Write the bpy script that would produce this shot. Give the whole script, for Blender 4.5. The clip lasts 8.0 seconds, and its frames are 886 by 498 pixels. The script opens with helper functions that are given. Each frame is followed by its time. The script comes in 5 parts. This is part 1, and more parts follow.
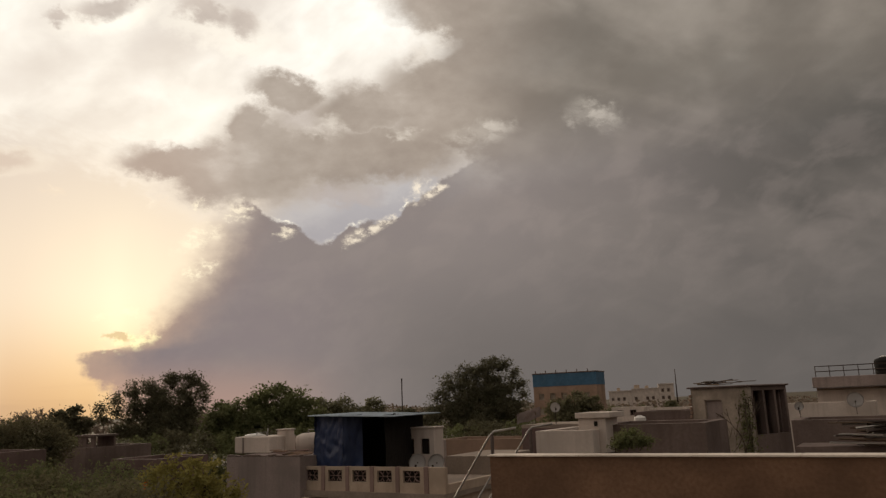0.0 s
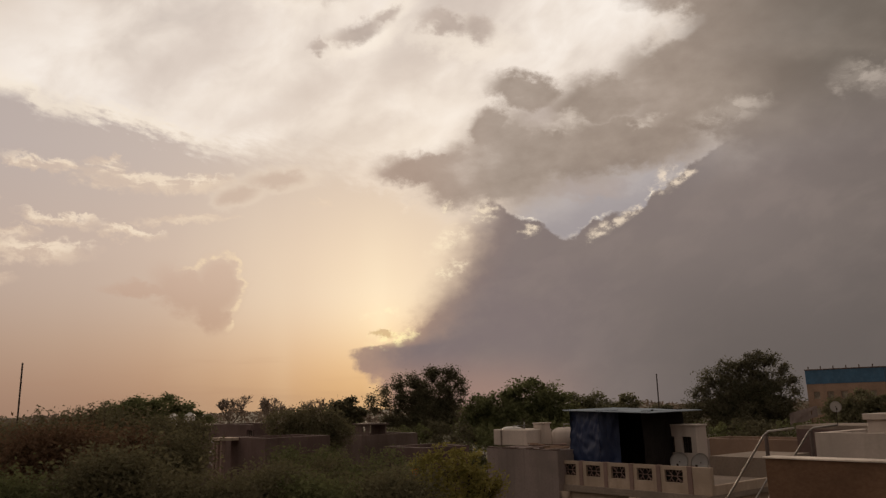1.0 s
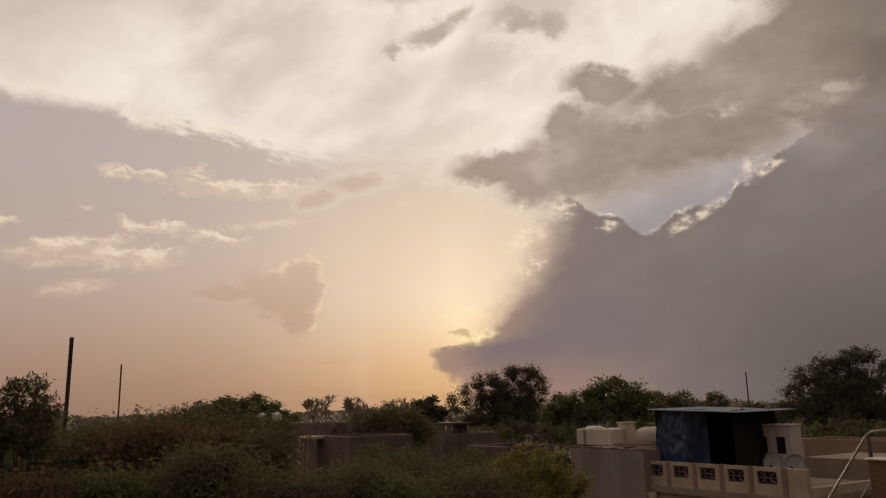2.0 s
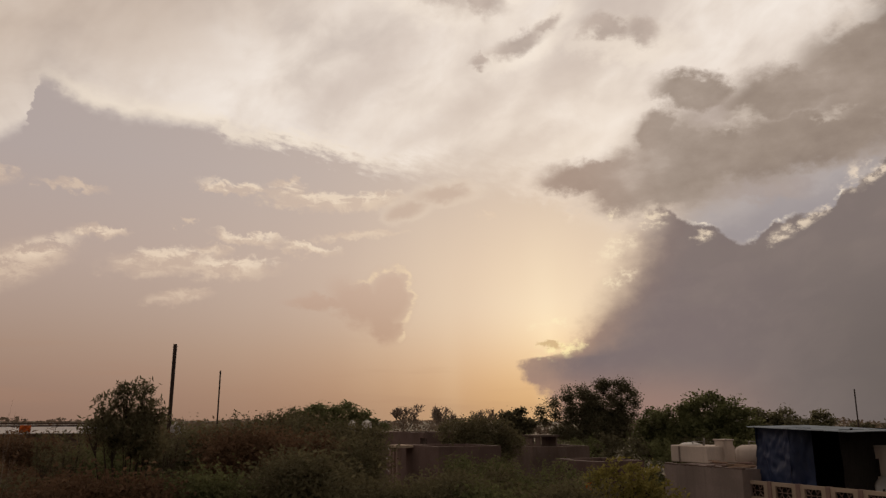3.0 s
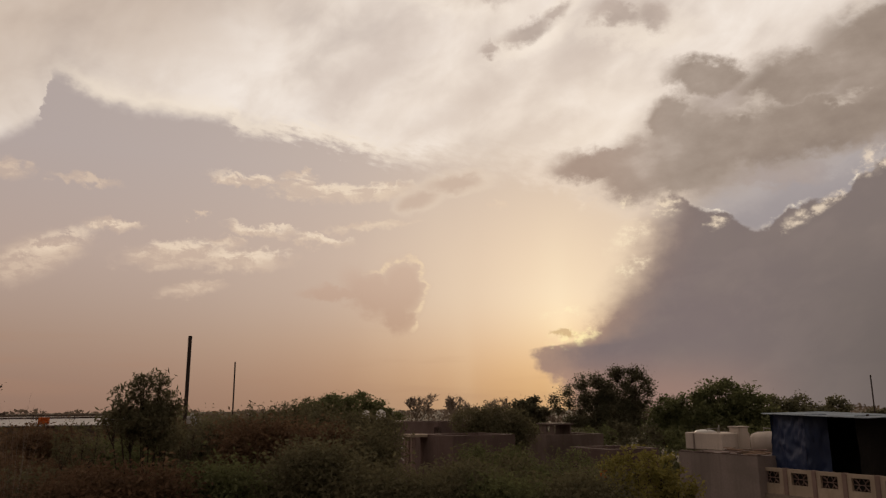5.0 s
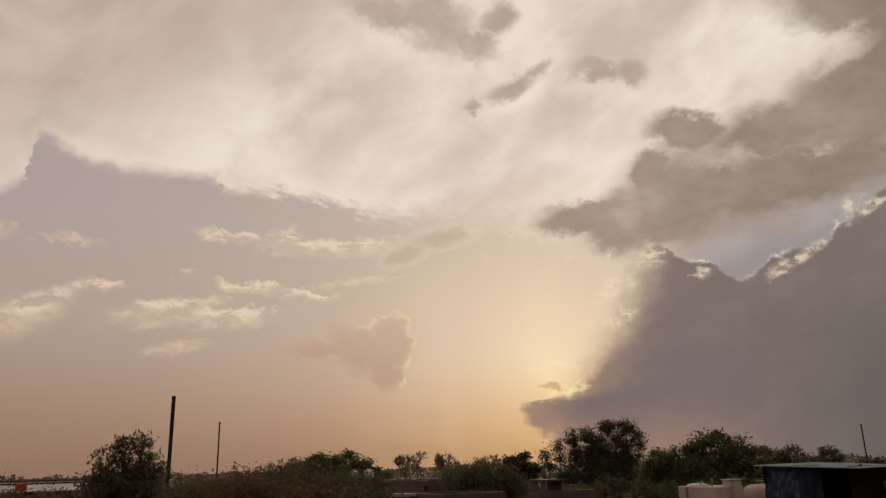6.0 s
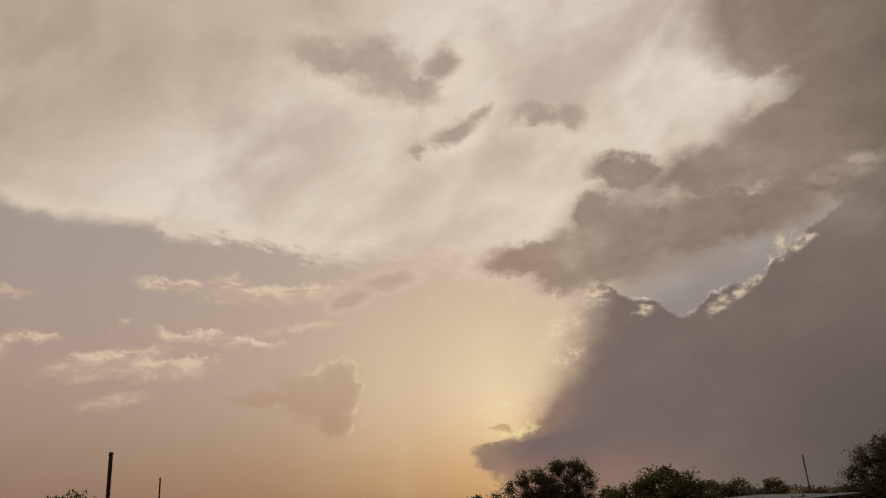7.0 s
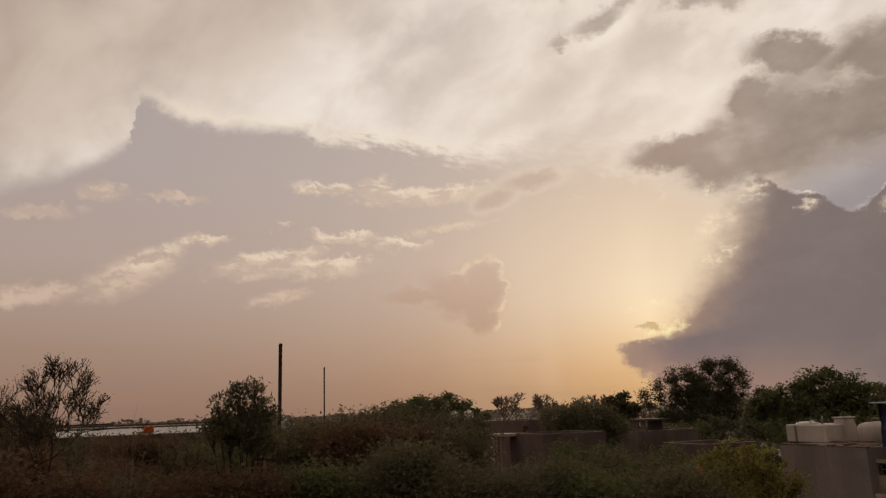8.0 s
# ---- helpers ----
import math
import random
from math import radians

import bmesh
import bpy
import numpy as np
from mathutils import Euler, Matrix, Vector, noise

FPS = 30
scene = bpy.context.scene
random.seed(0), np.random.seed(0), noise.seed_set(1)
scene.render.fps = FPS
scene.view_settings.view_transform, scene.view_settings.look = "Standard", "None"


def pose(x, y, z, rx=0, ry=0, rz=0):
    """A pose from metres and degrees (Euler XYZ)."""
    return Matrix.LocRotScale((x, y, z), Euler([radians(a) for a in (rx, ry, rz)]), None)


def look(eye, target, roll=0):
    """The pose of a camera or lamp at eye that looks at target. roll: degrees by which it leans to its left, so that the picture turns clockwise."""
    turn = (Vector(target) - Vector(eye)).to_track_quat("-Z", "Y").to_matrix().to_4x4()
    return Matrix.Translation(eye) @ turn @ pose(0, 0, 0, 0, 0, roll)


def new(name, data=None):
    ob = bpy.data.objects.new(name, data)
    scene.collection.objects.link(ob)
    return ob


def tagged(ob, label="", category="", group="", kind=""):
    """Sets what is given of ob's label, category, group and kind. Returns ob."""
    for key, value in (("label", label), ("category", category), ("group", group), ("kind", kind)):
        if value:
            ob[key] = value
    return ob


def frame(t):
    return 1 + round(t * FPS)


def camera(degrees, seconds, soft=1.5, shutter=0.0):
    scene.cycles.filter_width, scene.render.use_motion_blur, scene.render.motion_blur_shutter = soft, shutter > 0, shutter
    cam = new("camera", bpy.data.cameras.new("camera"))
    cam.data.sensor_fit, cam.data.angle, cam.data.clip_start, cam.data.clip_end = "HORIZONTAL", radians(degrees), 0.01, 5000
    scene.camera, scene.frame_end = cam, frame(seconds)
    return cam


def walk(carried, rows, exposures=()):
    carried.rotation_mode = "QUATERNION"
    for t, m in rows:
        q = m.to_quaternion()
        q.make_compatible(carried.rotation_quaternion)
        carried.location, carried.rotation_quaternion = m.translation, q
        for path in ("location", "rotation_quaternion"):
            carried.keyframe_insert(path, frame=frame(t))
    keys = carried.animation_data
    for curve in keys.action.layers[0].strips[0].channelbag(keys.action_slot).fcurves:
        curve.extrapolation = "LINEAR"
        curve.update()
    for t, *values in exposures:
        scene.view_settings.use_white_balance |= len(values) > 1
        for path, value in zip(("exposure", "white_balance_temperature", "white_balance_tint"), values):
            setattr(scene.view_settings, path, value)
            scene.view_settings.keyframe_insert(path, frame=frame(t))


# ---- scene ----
EYE_Z = 8.2
cam = camera(60.95, 8.0, soft=1.35)


def held(yaw, pitch, roll, reach=0.2):
    """The phone turns at a short reach round whoever holds it."""
    a = radians(yaw)
    return pose(-reach * math.sin(a), reach * (math.cos(a) - 1), EYE_Z, 90 + pitch, roll, yaw)


PATH = [
    (0.0, held(-0.67, 11.59, 2.26)),
    (0.1, held(2.24, 11.62, 2.05)),
    (0.4, held(10.00, 11.72, 1.42)),
    (0.5, held(11.47, 11.75, 1.23)),
    (1.0, held(17.98, 11.78, 1.23)),
    (1.2, held(19.62, 11.51, 1.25)),
    (2.3, held(25.95, 12.28, 0.90)),
    (2.5, held(27.57, 12.56, 0.50)),
    (3.0, held(30.51, 12.72, -0.06)),
    (3.5, held(31.10, 12.34, -0.18)),
    (4.0, held(30.68, 11.51, 0.14)),
    (5.3, held(31.86, 12.39, 0.42)),
    (5.5, held(31.64, 13.56, 0.65)),
    (6.0, held(30.74, 16.06, 1.39)),
    (6.5, held(30.00, 18.92, 2.02)),
    (7.0, held(27.21, 19.16, 3.72)),
    (7.5, held(27.85, 16.15, 4.17)),
    (7.7, held(31.37, 14.81, 3.61)),
    (8.0, held(38.01, 12.05, 1.94)),
]
EXPOSURE = [(0.0, 0.41, 6180, 5), (0.5, 0.2, 6350, 8), (1.0, 0.1, 6450, 10), (2.5, 0.03, 6500, 11), (3.5, 0.0, 6500, 11), (5.5, 0.03, 6550, 11),
            (6.0, -0.08, 6650, 10), (6.5, -0.21, 6800, 10), (7.0, -0.27, 6850, 9), (7.5, -0.13, 6700, 10), (8.0, -0.03, 6550, 11)]
walk(cam, PATH, EXPOSURE)


# ---- sky: a clearing evening sky, the sun behind the edge of a storm cloud ----
SUN_AZ, SUN_EL = -22.5, 6.2        # degrees to the right of the y axis, and up


def srgb(r, g, b, a=1.0):
    def lin(c):
        c /= 255
        return c / 12.92 if c <= 0.04045 else ((c + 0.055) / 1.055) ** 2.4
    return (lin(r), lin(g), lin(b), a)


world = bpy.data.worlds.new("evening_sky")
scene.world = world
world.use_nodes = True
WT = world.node_tree
WT.nodes.clear()


class Val:
    """A value in the sky's node tree, with arithmetic."""

    def __init__(self, socket):
        self.socket = socket

    def __add__(self, o): return m_("ADD", self, o)
    def __radd__(self, o): return m_("ADD", o, self)
    def __sub__(self, o): return m_("SUBTRACT", self, o)
    def __rsub__(self, o): return m_("SUBTRACT", o, self)
    def __mul__(self, o): return m_("MULTIPLY", self, o)
    def __rmul__(self, o): return m_("MULTIPLY", o, self)
    def __truediv__(self, o): return m_("DIVIDE", self, o)


def plug(sock, v):
    if isinstance(v, Val):
        WT.links.new(v.socket, sock)
    else:
        sock.default_value = v


def m_(op, a, b=0.0, c=0.0, clamp=False):
    n = WT.nodes.new("ShaderNodeMath")
    n.operation, n.use_clamp = op, clamp
    for s, v in zip(n.inputs, (a, b, c)):
        plug(s, v)
    return Val(n.outputs[0])


def step_(v, lo, hi, a=0.0, b=1.0):
    n = WT.nodes.new("ShaderNodeMapRange")
    n.interpolation_type = "SMOOTHSTEP"
    for s, x in zip(n.inputs, (v, lo, hi, a, b)):
        plug(s, x)
    return Val(n.outputs[0])


def mix_(f, a, b, blend="MIX"):
    n = WT.nodes.new("ShaderNodeMix")
    n.data_type, n.blend_type, n.clamp_factor = "RGBA", blend, True
    plug(n.inputs[0], f), plug(n.inputs[6], a), plug(n.inputs[7], b)
    return Val(n.outputs[2])


def ramp_(v, *stops):
    n = WT.nodes.new("ShaderNodeValToRGB")
    plug(n.inputs[0], v)
    el = n.color_ramp.elements
    while len(el) < len(stops):
        el.new(0.5)
    for e, (p, col) in zip(el, stops):
        e.position, e.color = p, col
    return Val(n.outputs[0])


def curve_(v, lo, hi, ylo, yhi, pts):
    """A smooth curve through (x, y) points, x in lo..hi, y in ylo..yhi."""
    n = WT.nodes.new("ShaderNodeFloatCurve")
    cm = n.mapping
    cm.extend = "HORIZONTAL"
    c = cm.curves[0]
    pts = [((x - lo) / (hi - lo), (y - ylo) / (yhi - ylo)) for x, y in pts]
    while len(c.points) < len(pts):
        c.points.new(0.5, 0.5)
    for p, q in zip(c.points, pts):
        p.location = q
    cm.update()
    plug(n.inputs["Value"], m_("DIVIDE", v - lo, hi - lo, clamp=True))
    return Val(n.outputs[0]) * (yhi - ylo) + ylo


coords = WT.nodes.new("ShaderNodeTexCoord")
split = WT.nodes.new("ShaderNodeSeparateXYZ")
WT.links.new(coords.outputs["Generated"], split.inputs[0])
DX, DY, DZ = (Val(s) for s in split.outputs)
AZ = m_("ARCTAN2", DX, DY) * 57.2958
EL = m_("ARCSINE", DZ) * 57.2958


def noise_(scale, flat=1.0, detail=5.0, rough=0.55, seed=0.0, warp=0.0, lean=0.0):
    """Cloud noise over the sky, 0..1; flat > 1 draws it out sideways, lean tips the streaks."""
    n = WT.nodes.new("ShaderNodeTexNoise")
    v = WT.nodes.new("ShaderNodeCombineXYZ")
    plug(v.inputs[0], DX + seed), plug(v.inputs[1], DY), plug(v.inputs[2], (DZ + DX * lean) * flat)
    WT.links.new(v.outputs[0], n.inputs["Vector"])
    n.inputs["Scale"].default_value, n.inputs["Detail"].default_value = scale, detail
    n.inputs["Roughness"].default_value, n.inputs["Distortion"].default_value = rough, warp
    return Val(n.outputs[0])


def puffs_(scale, detail, rough, seed):
    """Cell noise over the sky, small at the middle of each rounded head."""
    n = WT.nodes.new("ShaderNodeTexVoronoi")
    v = WT.nodes.new("ShaderNodeCombineXYZ")
    plug(v.inputs[0], DX + seed), plug(v.inputs[1], DY), plug(v.inputs[2], DZ * 1.25)
    WT.links.new(v.outputs[0], n.inputs["Vector"])
    n.normalize = True
    n.inputs["Scale"].default_value, n.inputs["Detail"].default_value, n.inputs["Roughness"].default_value = scale, detail, rough
    return Val(n.outputs["Distance"])


def union(*vs):
    out = vs[0]
    for v in vs[1:]:
        out = m_("MAXIMUM", out, v)
    return out


N_BIG = noise_(4.0, 1.6, 4, 0.5, 3.1)
N_MID = noise_(11.0, 1.7, 6, 0.58, 7.7)
N_FINE = noise_(34.0, 1.5, 6, 0.62, 1.3)
N_STREAK = noise_(5.0, 2.6, 3.5, 0.5, 5.2, 0.5, 0.35)
N_PUFF = noise_(60.0, 1.2, 5, 0.6, 9.4)
# softer wandering for veils and gaps
GA = AZ + (N_MID - 0.5) * 5.0 + (N_FINE - 0.5) * 2.6
GE = EL + (N_BIG - 0.5) * 3.0 + (N_FINE - 0.5) * 2.2 + (N_PUFF - 0.5) * 0.7


def blob(az, el, a, b, tilt, x, y):
    """1 in the middle of a lens-shaped cloud, 0 on its rim and falling outside."""
    x, y = x - az, y - el
    if tilt:
        t = radians(tilt)
        x, y = x * math.cos(t) + y * math.sin(t), y * math.cos(t) - x * math.sin(t)
    x, y = x / a, y / b
    return 1.0 - m_("SQRT", x * x + y * y)


# distance from the hidden sun
sx, sy = AZ - SUN_AZ, EL - SUN_EL
SUN_D = m_("SQRT", sx * sx + sy * sy * 0.75)
NEAR = m_("EXPONENT", SUN_D * -0.15)          # 1 at the sun, fading over some 10 degrees
WIDE = m_("EXPONENT", SUN_D * -0.045)

# clear haze, browner near the horizon, by way of a low-sun sky
nishita = WT.nodes.new("ShaderNodeTexSky")
nishita.sky_type, nishita.sun_disc = "NISHITA", False
nishita.sun_elevation, nishita.sun_rotation = radians(SUN_EL), radians(SUN_AZ)
nishita.dust_density, nishita.air_density = 4.0, 1.5
haze = ramp_(m_("DIVIDE", EL, 45.0, clamp=True),
             (0.0, srgb(138, 111, 98)), (0.11, srgb(156, 131, 117)), (0.25, srgb(172, 152, 143)),
             (0.40, srgb(170, 157, 154)), (0.7, srgb(168, 157, 152)), (1.0, srgb(160, 150, 145)))
sky = mix_(0.04, haze, mix_(1.0, Val(nishita.outputs[0]), (0.12, 0.12, 0.12, 1), "MULTIPLY"))
# unseen sky away from the sunset: grey low, paler overhead, toned to light the land
BACK = union(step_(m_("ABSOLUTE", AZ + 22.0), 62.0, 120.0), step_(EL, 42.0, 66.0))
sky = mix_(BACK, sky, mix_(step_(EL, 8.0, 50.0), srgb(100, 92, 85), srgb(200, 188, 177)))

# the bright high sheet
N_BILLOW = 0.45 - puffs_(9.0, 3.0, 0.5, 2.7)         # rounded heads, larger and smaller
N_HEADS = 0.45 - puffs_(30.0, 2.0, 0.55, 6.1)
edge = curve_(AZ + (N_FINE - 0.5) * 2.0 + (N_PUFF - 0.5) * 0.8, -75, 0, 10, 30, ((-75, 13.5), (-69, 15.2), (-63.1, 17.8), (-60.9, 19.6), (-60.4, 22.4), (-59.4, 21.9), (-57.0, 21.2), (-52, 20.9),
              (-48.4, 20.8), (-47.4, 20.0), (-43.9, 20.1), (-39.5, 19.6), (-37.2, 18.8), (-32.2, 18.4), (-27.7, 18.2), (-16, 16.5), (0, 16.0)))
east = step_(AZ, -40.0, -27.0)
above = EL - edge + (N_FINE - 0.5) * 1.2 + ((N_PUFF - 0.5) * 1.2 + (noise_(45.0, 3.2, 5, 0.6, 8.1, 0.0, 0.3) - 0.5) * 2.6) * step_(AZ, -52.0, -42.0) + N_HEADS * 0.7
sheet = step_(above / (1.0 + east * 2.5), -0.5, 0.9)
N_VEIN = noise_(6.0, 1.5, 4, 0.5, 12.4, 0.5, -0.5)
N_FLOCK = noise_(15.0, 1.5, 5, 0.55, 15.1, 0.3, -0.3)
tone = (N_VEIN - 0.5) * 1.9 + (N_BIG - 0.5) * 1.0 + (N_FLOCK - 0.5) * 0.95 + N_BILLOW * 0.25 + 0.52
sheet_col = ramp_(tone, (0.1, srgb(178, 165, 157)), (0.38, srgb(201, 188, 177)), (0.62, srgb(224, 212, 200)), (0.92, srgb(243, 234, 224)))
# it thins to a browner veil up and to the south
veil = m_("MULTIPLY", step_(EL + (N_BIG - 0.5) * 12.0 + (N_VEIN - 0.5) * 12.0 - (AZ + 45.0) * 0.55, 24.0, 36.0), 0.8)
sheet_col = mix_(veil, sheet_col, mix_(step_(N_VEIN, 0.35, 0.65), srgb(168, 147, 130), srgb(190, 170, 152)))
sheet_col = mix_(WIDE * 0.6, sheet_col, srgb(246, 237, 229))
# lilac-grey hollows in the sheet
hollow = union(blob(-37.5, 25.2, 5.5, 1.5, 35, GA, GE), blob(-29.0, 23.2, 4.5, 1.1, 25, GA, GE), blob(-19.5, 25.6, 4.0, 1.2, 28, GA, GE), blob(-24.0, 20.6, 3.0, 0.8, 15, GA, GE), blob(-13.0, 30.5, 6.0, 1.6, 30, GA, GE))
sheet_col = mix_(step_(hollow, -0.9, 0.7) * 0.55, sheet_col, srgb(190, 176, 168))
lip = m_("MULTIPLY", step_(above, -0.3, 0.3) - step_(above, 0.4, 1.9), 0.7) * (1.0 - east * 0.8) * step_(AZ, -62.0, -57.0)
sheet_col = mix_(lip, sheet_col, srgb(240, 226, 206))
sky = mix_(sheet * (1.0 - BACK * 0.8), sky, sheet_col)

# warm glow round the sun
low = step_(EL, 9.0, 0.0)
sky = mix_(WIDE * 0.55, sky, mix_(low, srgb(228, 209, 192), srgb(204, 160, 124)))
sky = mix_(NEAR * 1.0, sky, mix_(low, srgb(255, 231, 193), srgb(240, 192, 124)))
beams = noise_(9.0, 0.12, 2, 0.4, 2.2)
sky = mix_(NEAR * step_(beams, 0.42, 0.62) * 0.25, sky, srgb(255, 240, 205))
# thin dusty bars low over the horizon
bars = step_(noise_(3.5, 9.0, 3, 0.5, 14.0), 0.5, 0.66) * step_(EL, 6.5, 4.0) * step_(EL, 0.0, 1.5)
sky = mix_(bars * 0.22, sky, srgb(166, 128, 104))

# pale wisps lit from behind, over the clear haze
wx = AZ + (N_FINE - 0.5) * 3.6 + (N_PUFF - 0.5) * 2.2
wy = EL + (N_FINE - 0.5) * 1.7 + (N_PUFF - 0.5) * 1.5


def wisps(*rows):
    return union(*(blob(a, e, w, h, t, wx, wy) for a, e, w, h, t in rows))


wisp = wisps((-46.2, 16.6, 3.2, 0.42, -4), (-41.6, 16.2, 4.2, 0.85, -4), (-37.4, 16.1, 3.8, 0.75, 6), (-43.0, 17.3, 0.9, 0.4, 0),
             (-45.6, 13.0, 2.9, 0.55, -4), (-40.9, 12.5, 2.4, 0.5, -6), (-36.8, 13.7, 3.6, 0.32, 5), (-48.0, 12.0, 1.4, 0.5, 0),
             (-51.5, 10.9, 3.8, 1.0, 6), (-47.2, 10.8, 4.2, 0.85, 0), (-50.0, 8.6, 2.6, 0.55, 12), (-55.8, 12.7, 1.9, 0.45, 0), (-57.6, 15.7, 2.3, 0.38, -3),
             (-60.5, 10.1, 3.6, 1.45, 26), (-62.6, 15.8, 1.6, 0.7, 0), (-67.0, 8.4, 3.5, 0.8, 8), (-66.5, 14.0, 2.6, 0.6, 6), (-50.2, 13.9, 0.6, 0.3, 0),
             (-27.2, 15.2, 1.0, 0.35, 0), (-20.4, 15.2, 0.7, 0.5, 0))
shred = step_(noise_(34.0, 2.2, 7, 0.66, 6.6, 0.4, 0.1), 0.42, 0.58)
wisp_lit = wisps((-46.2, 16.9, 3.0, 0.3, -4), (-41.4, 16.7, 4.0, 0.45, -4), (-37.4, 16.5, 3.6, 0.45, 6), (-45.6, 13.3, 2.7, 0.3, -4), (-40.9, 12.7, 2.2, 0.3, -6),
                 (-51.2, 11.6, 3.2, 0.5, 6), (-46.4, 11.2, 3.2, 0.45, 2), (-59.4, 11.2, 2.6, 0.7, 26), (-55.8, 12.8, 1.5, 0.3, 0))
sky = mix_(step_(wisp, -0.3, 0.6) * 0.42, sky, mix_(WIDE, srgb(200, 174, 153), srgb(236, 212, 184)))
sky = mix_(step_(wisp, -0.2, 0.7) * shred * 0.42, sky, mix_(WIDE, srgb(218, 194, 170), srgb(246, 228, 200)))
sky = mix_(step_(wisp_lit, -0.3, 0.6) * shred * 0.62, sky, mix_(WIDE, srgb(232, 209, 184), srgb(252, 238, 214)))

# the small dusky clouds in front of it
DA, DE = AZ + (N_FINE - 0.5) * 1.6 + (N_PUFF - 0.5) * 0.7 + N_HEADS * 0.9, EL + (N_FINE - 0.5) * 1.4 + (N_PUFF - 0.5) * 0.8 + N_BILLOW * 0.6
dusk = union(blob(-34.5, 9.0, 1.9, 2.3, 0, DA, DE), blob(-36.6, 8.5, 2.8, 1.6, -35, DA, DE), blob(-39.6, 8.6, 2.6, 0.55, 0, DA, DE), blob(-34.9, 7.0, 1.7, 1.3, -45, DA, DE))
bars2 = union(blob(-30.4, 17.0, 2.3, 0.7, 7, DA, DE), blob(-33.4, 15.7, 1.6, 0.65, 16, DA, DE))
halo = step_(bars2, -0.8, 0.0)
sky = mix_(halo * 0.22, sky, srgb(250, 232, 206))
sky = mix_(step_(bars2, -0.45, 0.6) * 0.62, sky, srgb(190, 165, 147))
sky = mix_(step_(dusk, -0.3, 0.5) * 0.6, sky, mix_(step_(EL, 11.0, 6.0), srgb(196, 166, 146), srgb(180, 146, 124)))
rim = step_(dusk, -0.16, 0.0) * step_(dusk, 0.16, 0.03) * union(step_(DA, -34.2, -33.4), step_(DE, 9.6, 10.6)) * step_(AZ, -38.0, -36.0)
sky = mix_(rim * (0.08 + shred * 0.4), sky, srgb(246, 220, 180))

# the blue gap over the storm cloud
gap = step_(blob(-5.0, 14.9, 10.5, 3.9, 8, GA, GE), 0.0, 0.45)
sky = mix_(gap * 0.9, sky, mix_(step_(EL + (N_FINE - 0.5) * 3.0, 12.5, 17.0), srgb(150, 143, 145), srgb(163, 155, 154)))

# grey clouds overhead: rounded heads on their upper side, smooth below, lit along the underside
CA = AZ + (N_MID - 0.5) * 3.0 + (N_FINE - 0.5) * 2.0 + (N_PUFF - 0.5) * 0.8
CE = EL + (N_BIG - 0.5) * 1.0 + (N_FINE - 0.5) * 2.2 + (N_PUFF - 0.5) * 1.1 - N_BILLOW * 1.3 - N_HEADS * 0.9


def heap(*rows):
    return union(*(blob(a, e, w, h, t, CA, CE) for a, e, w, h, t in rows))


grey = heap((-18.8, 17.5, 4.8, 1.5, 4), (-15.6, 17.0, 4.6, 2.9, 8), (-12.2, 18.0, 5.0, 4.2, 0), (-8.0, 18.4, 6.6, 2.7, -2), (-14.0, 20.6, 2.6, 1.4, 30), (-13.6, 16.4, 3.8, 1.9, 0), (-3.0, 18.6, 7.0, 2.6, 0),
            (-10.8, 22.9, 3.9, 1.5, -10), (-4.6, 21.8, 5.2, 2.4, 4), (0.6, 22.8, 5.0, 3.4, 0), (4.0, 20.6, 8.5, 3.0, 0))
thin = heap((-6.6, 15.6, 3.2, 0.9, -5), (-9.6, 21.4, 2.2, 1.0, 0))
bank = curve_(EL + (N_FINE - 0.5) * 2.5, 14, 60, -14, 14, ((14, 6.0), (18.5, 3.0), (21.0, 0.5), (23.4, -4.2), (25.2, -2.2), (26.8, 0.8), (28.2, -1.8), (31.5, -3.6), (36, -3.0), (44, 4.0), (60, 12.0)))
over = step_(CA + N_BILLOW * 2.2 - bank, -1.5, 3.2) * step_(EL, 14.0, 18.5)
grey_m = union(step_(grey, -0.2, 0.46), over)
calm = step_(AZ, 0.0, 9.0)
body = ((N_MID - 0.5) * 1.3 + (N_FINE - 0.5) * 0.3 + N_BILLOW * 0.7) * (1.0 - calm * 0.6) + (N_BIG - 0.5) * 1.5 + (N_STREAK - 0.5) * calm * 1.2 + 0.4
grey_col = ramp_(body, (0.1, srgb(132, 116, 104)), (0.45, srgb(149, 133, 120)), (0.7, srgb(162, 146, 133)), (0.95, srgb(184, 169, 156)))
grey_col = mix_(step_(AZ, -12.0, -21.0) * 0.5, grey_col, srgb(176, 150, 134))
grey_col = mix_(step_(AZ, 0.0, 14.0) * 0.85, grey_col, mix_(step_(body, 0.2, 0.8), srgb(90, 82, 74), srgb(124, 113, 103)))
grey_col = mix_(step_(grey, 0.5, 0.0) * (1.0 - over) * (1.0 - calm) * 0.3, grey_col, srgb(188, 170, 156))
under = heap((-19.6, 16.9, 4.4, 1.1, -2), (-16.4, 15.4, 4.0, 1.5, -16))
sky = mix_(step_(under, -0.4, 0.5) * 0.5, sky, srgb(252, 232, 208))
sky = mix_(step_(grey, -0.5, 0.0) * step_(AZ, 2.0, -6.0) * 0.15, sky, srgb(240, 226, 212))
sky = mix_(step_(thin, -0.4, 0.5) * 0.6, sky, srgb(164, 148, 140))
sky = mix_(grey_m * (1.0 - BACK * 0.6) * 0.95, sky, grey_col)
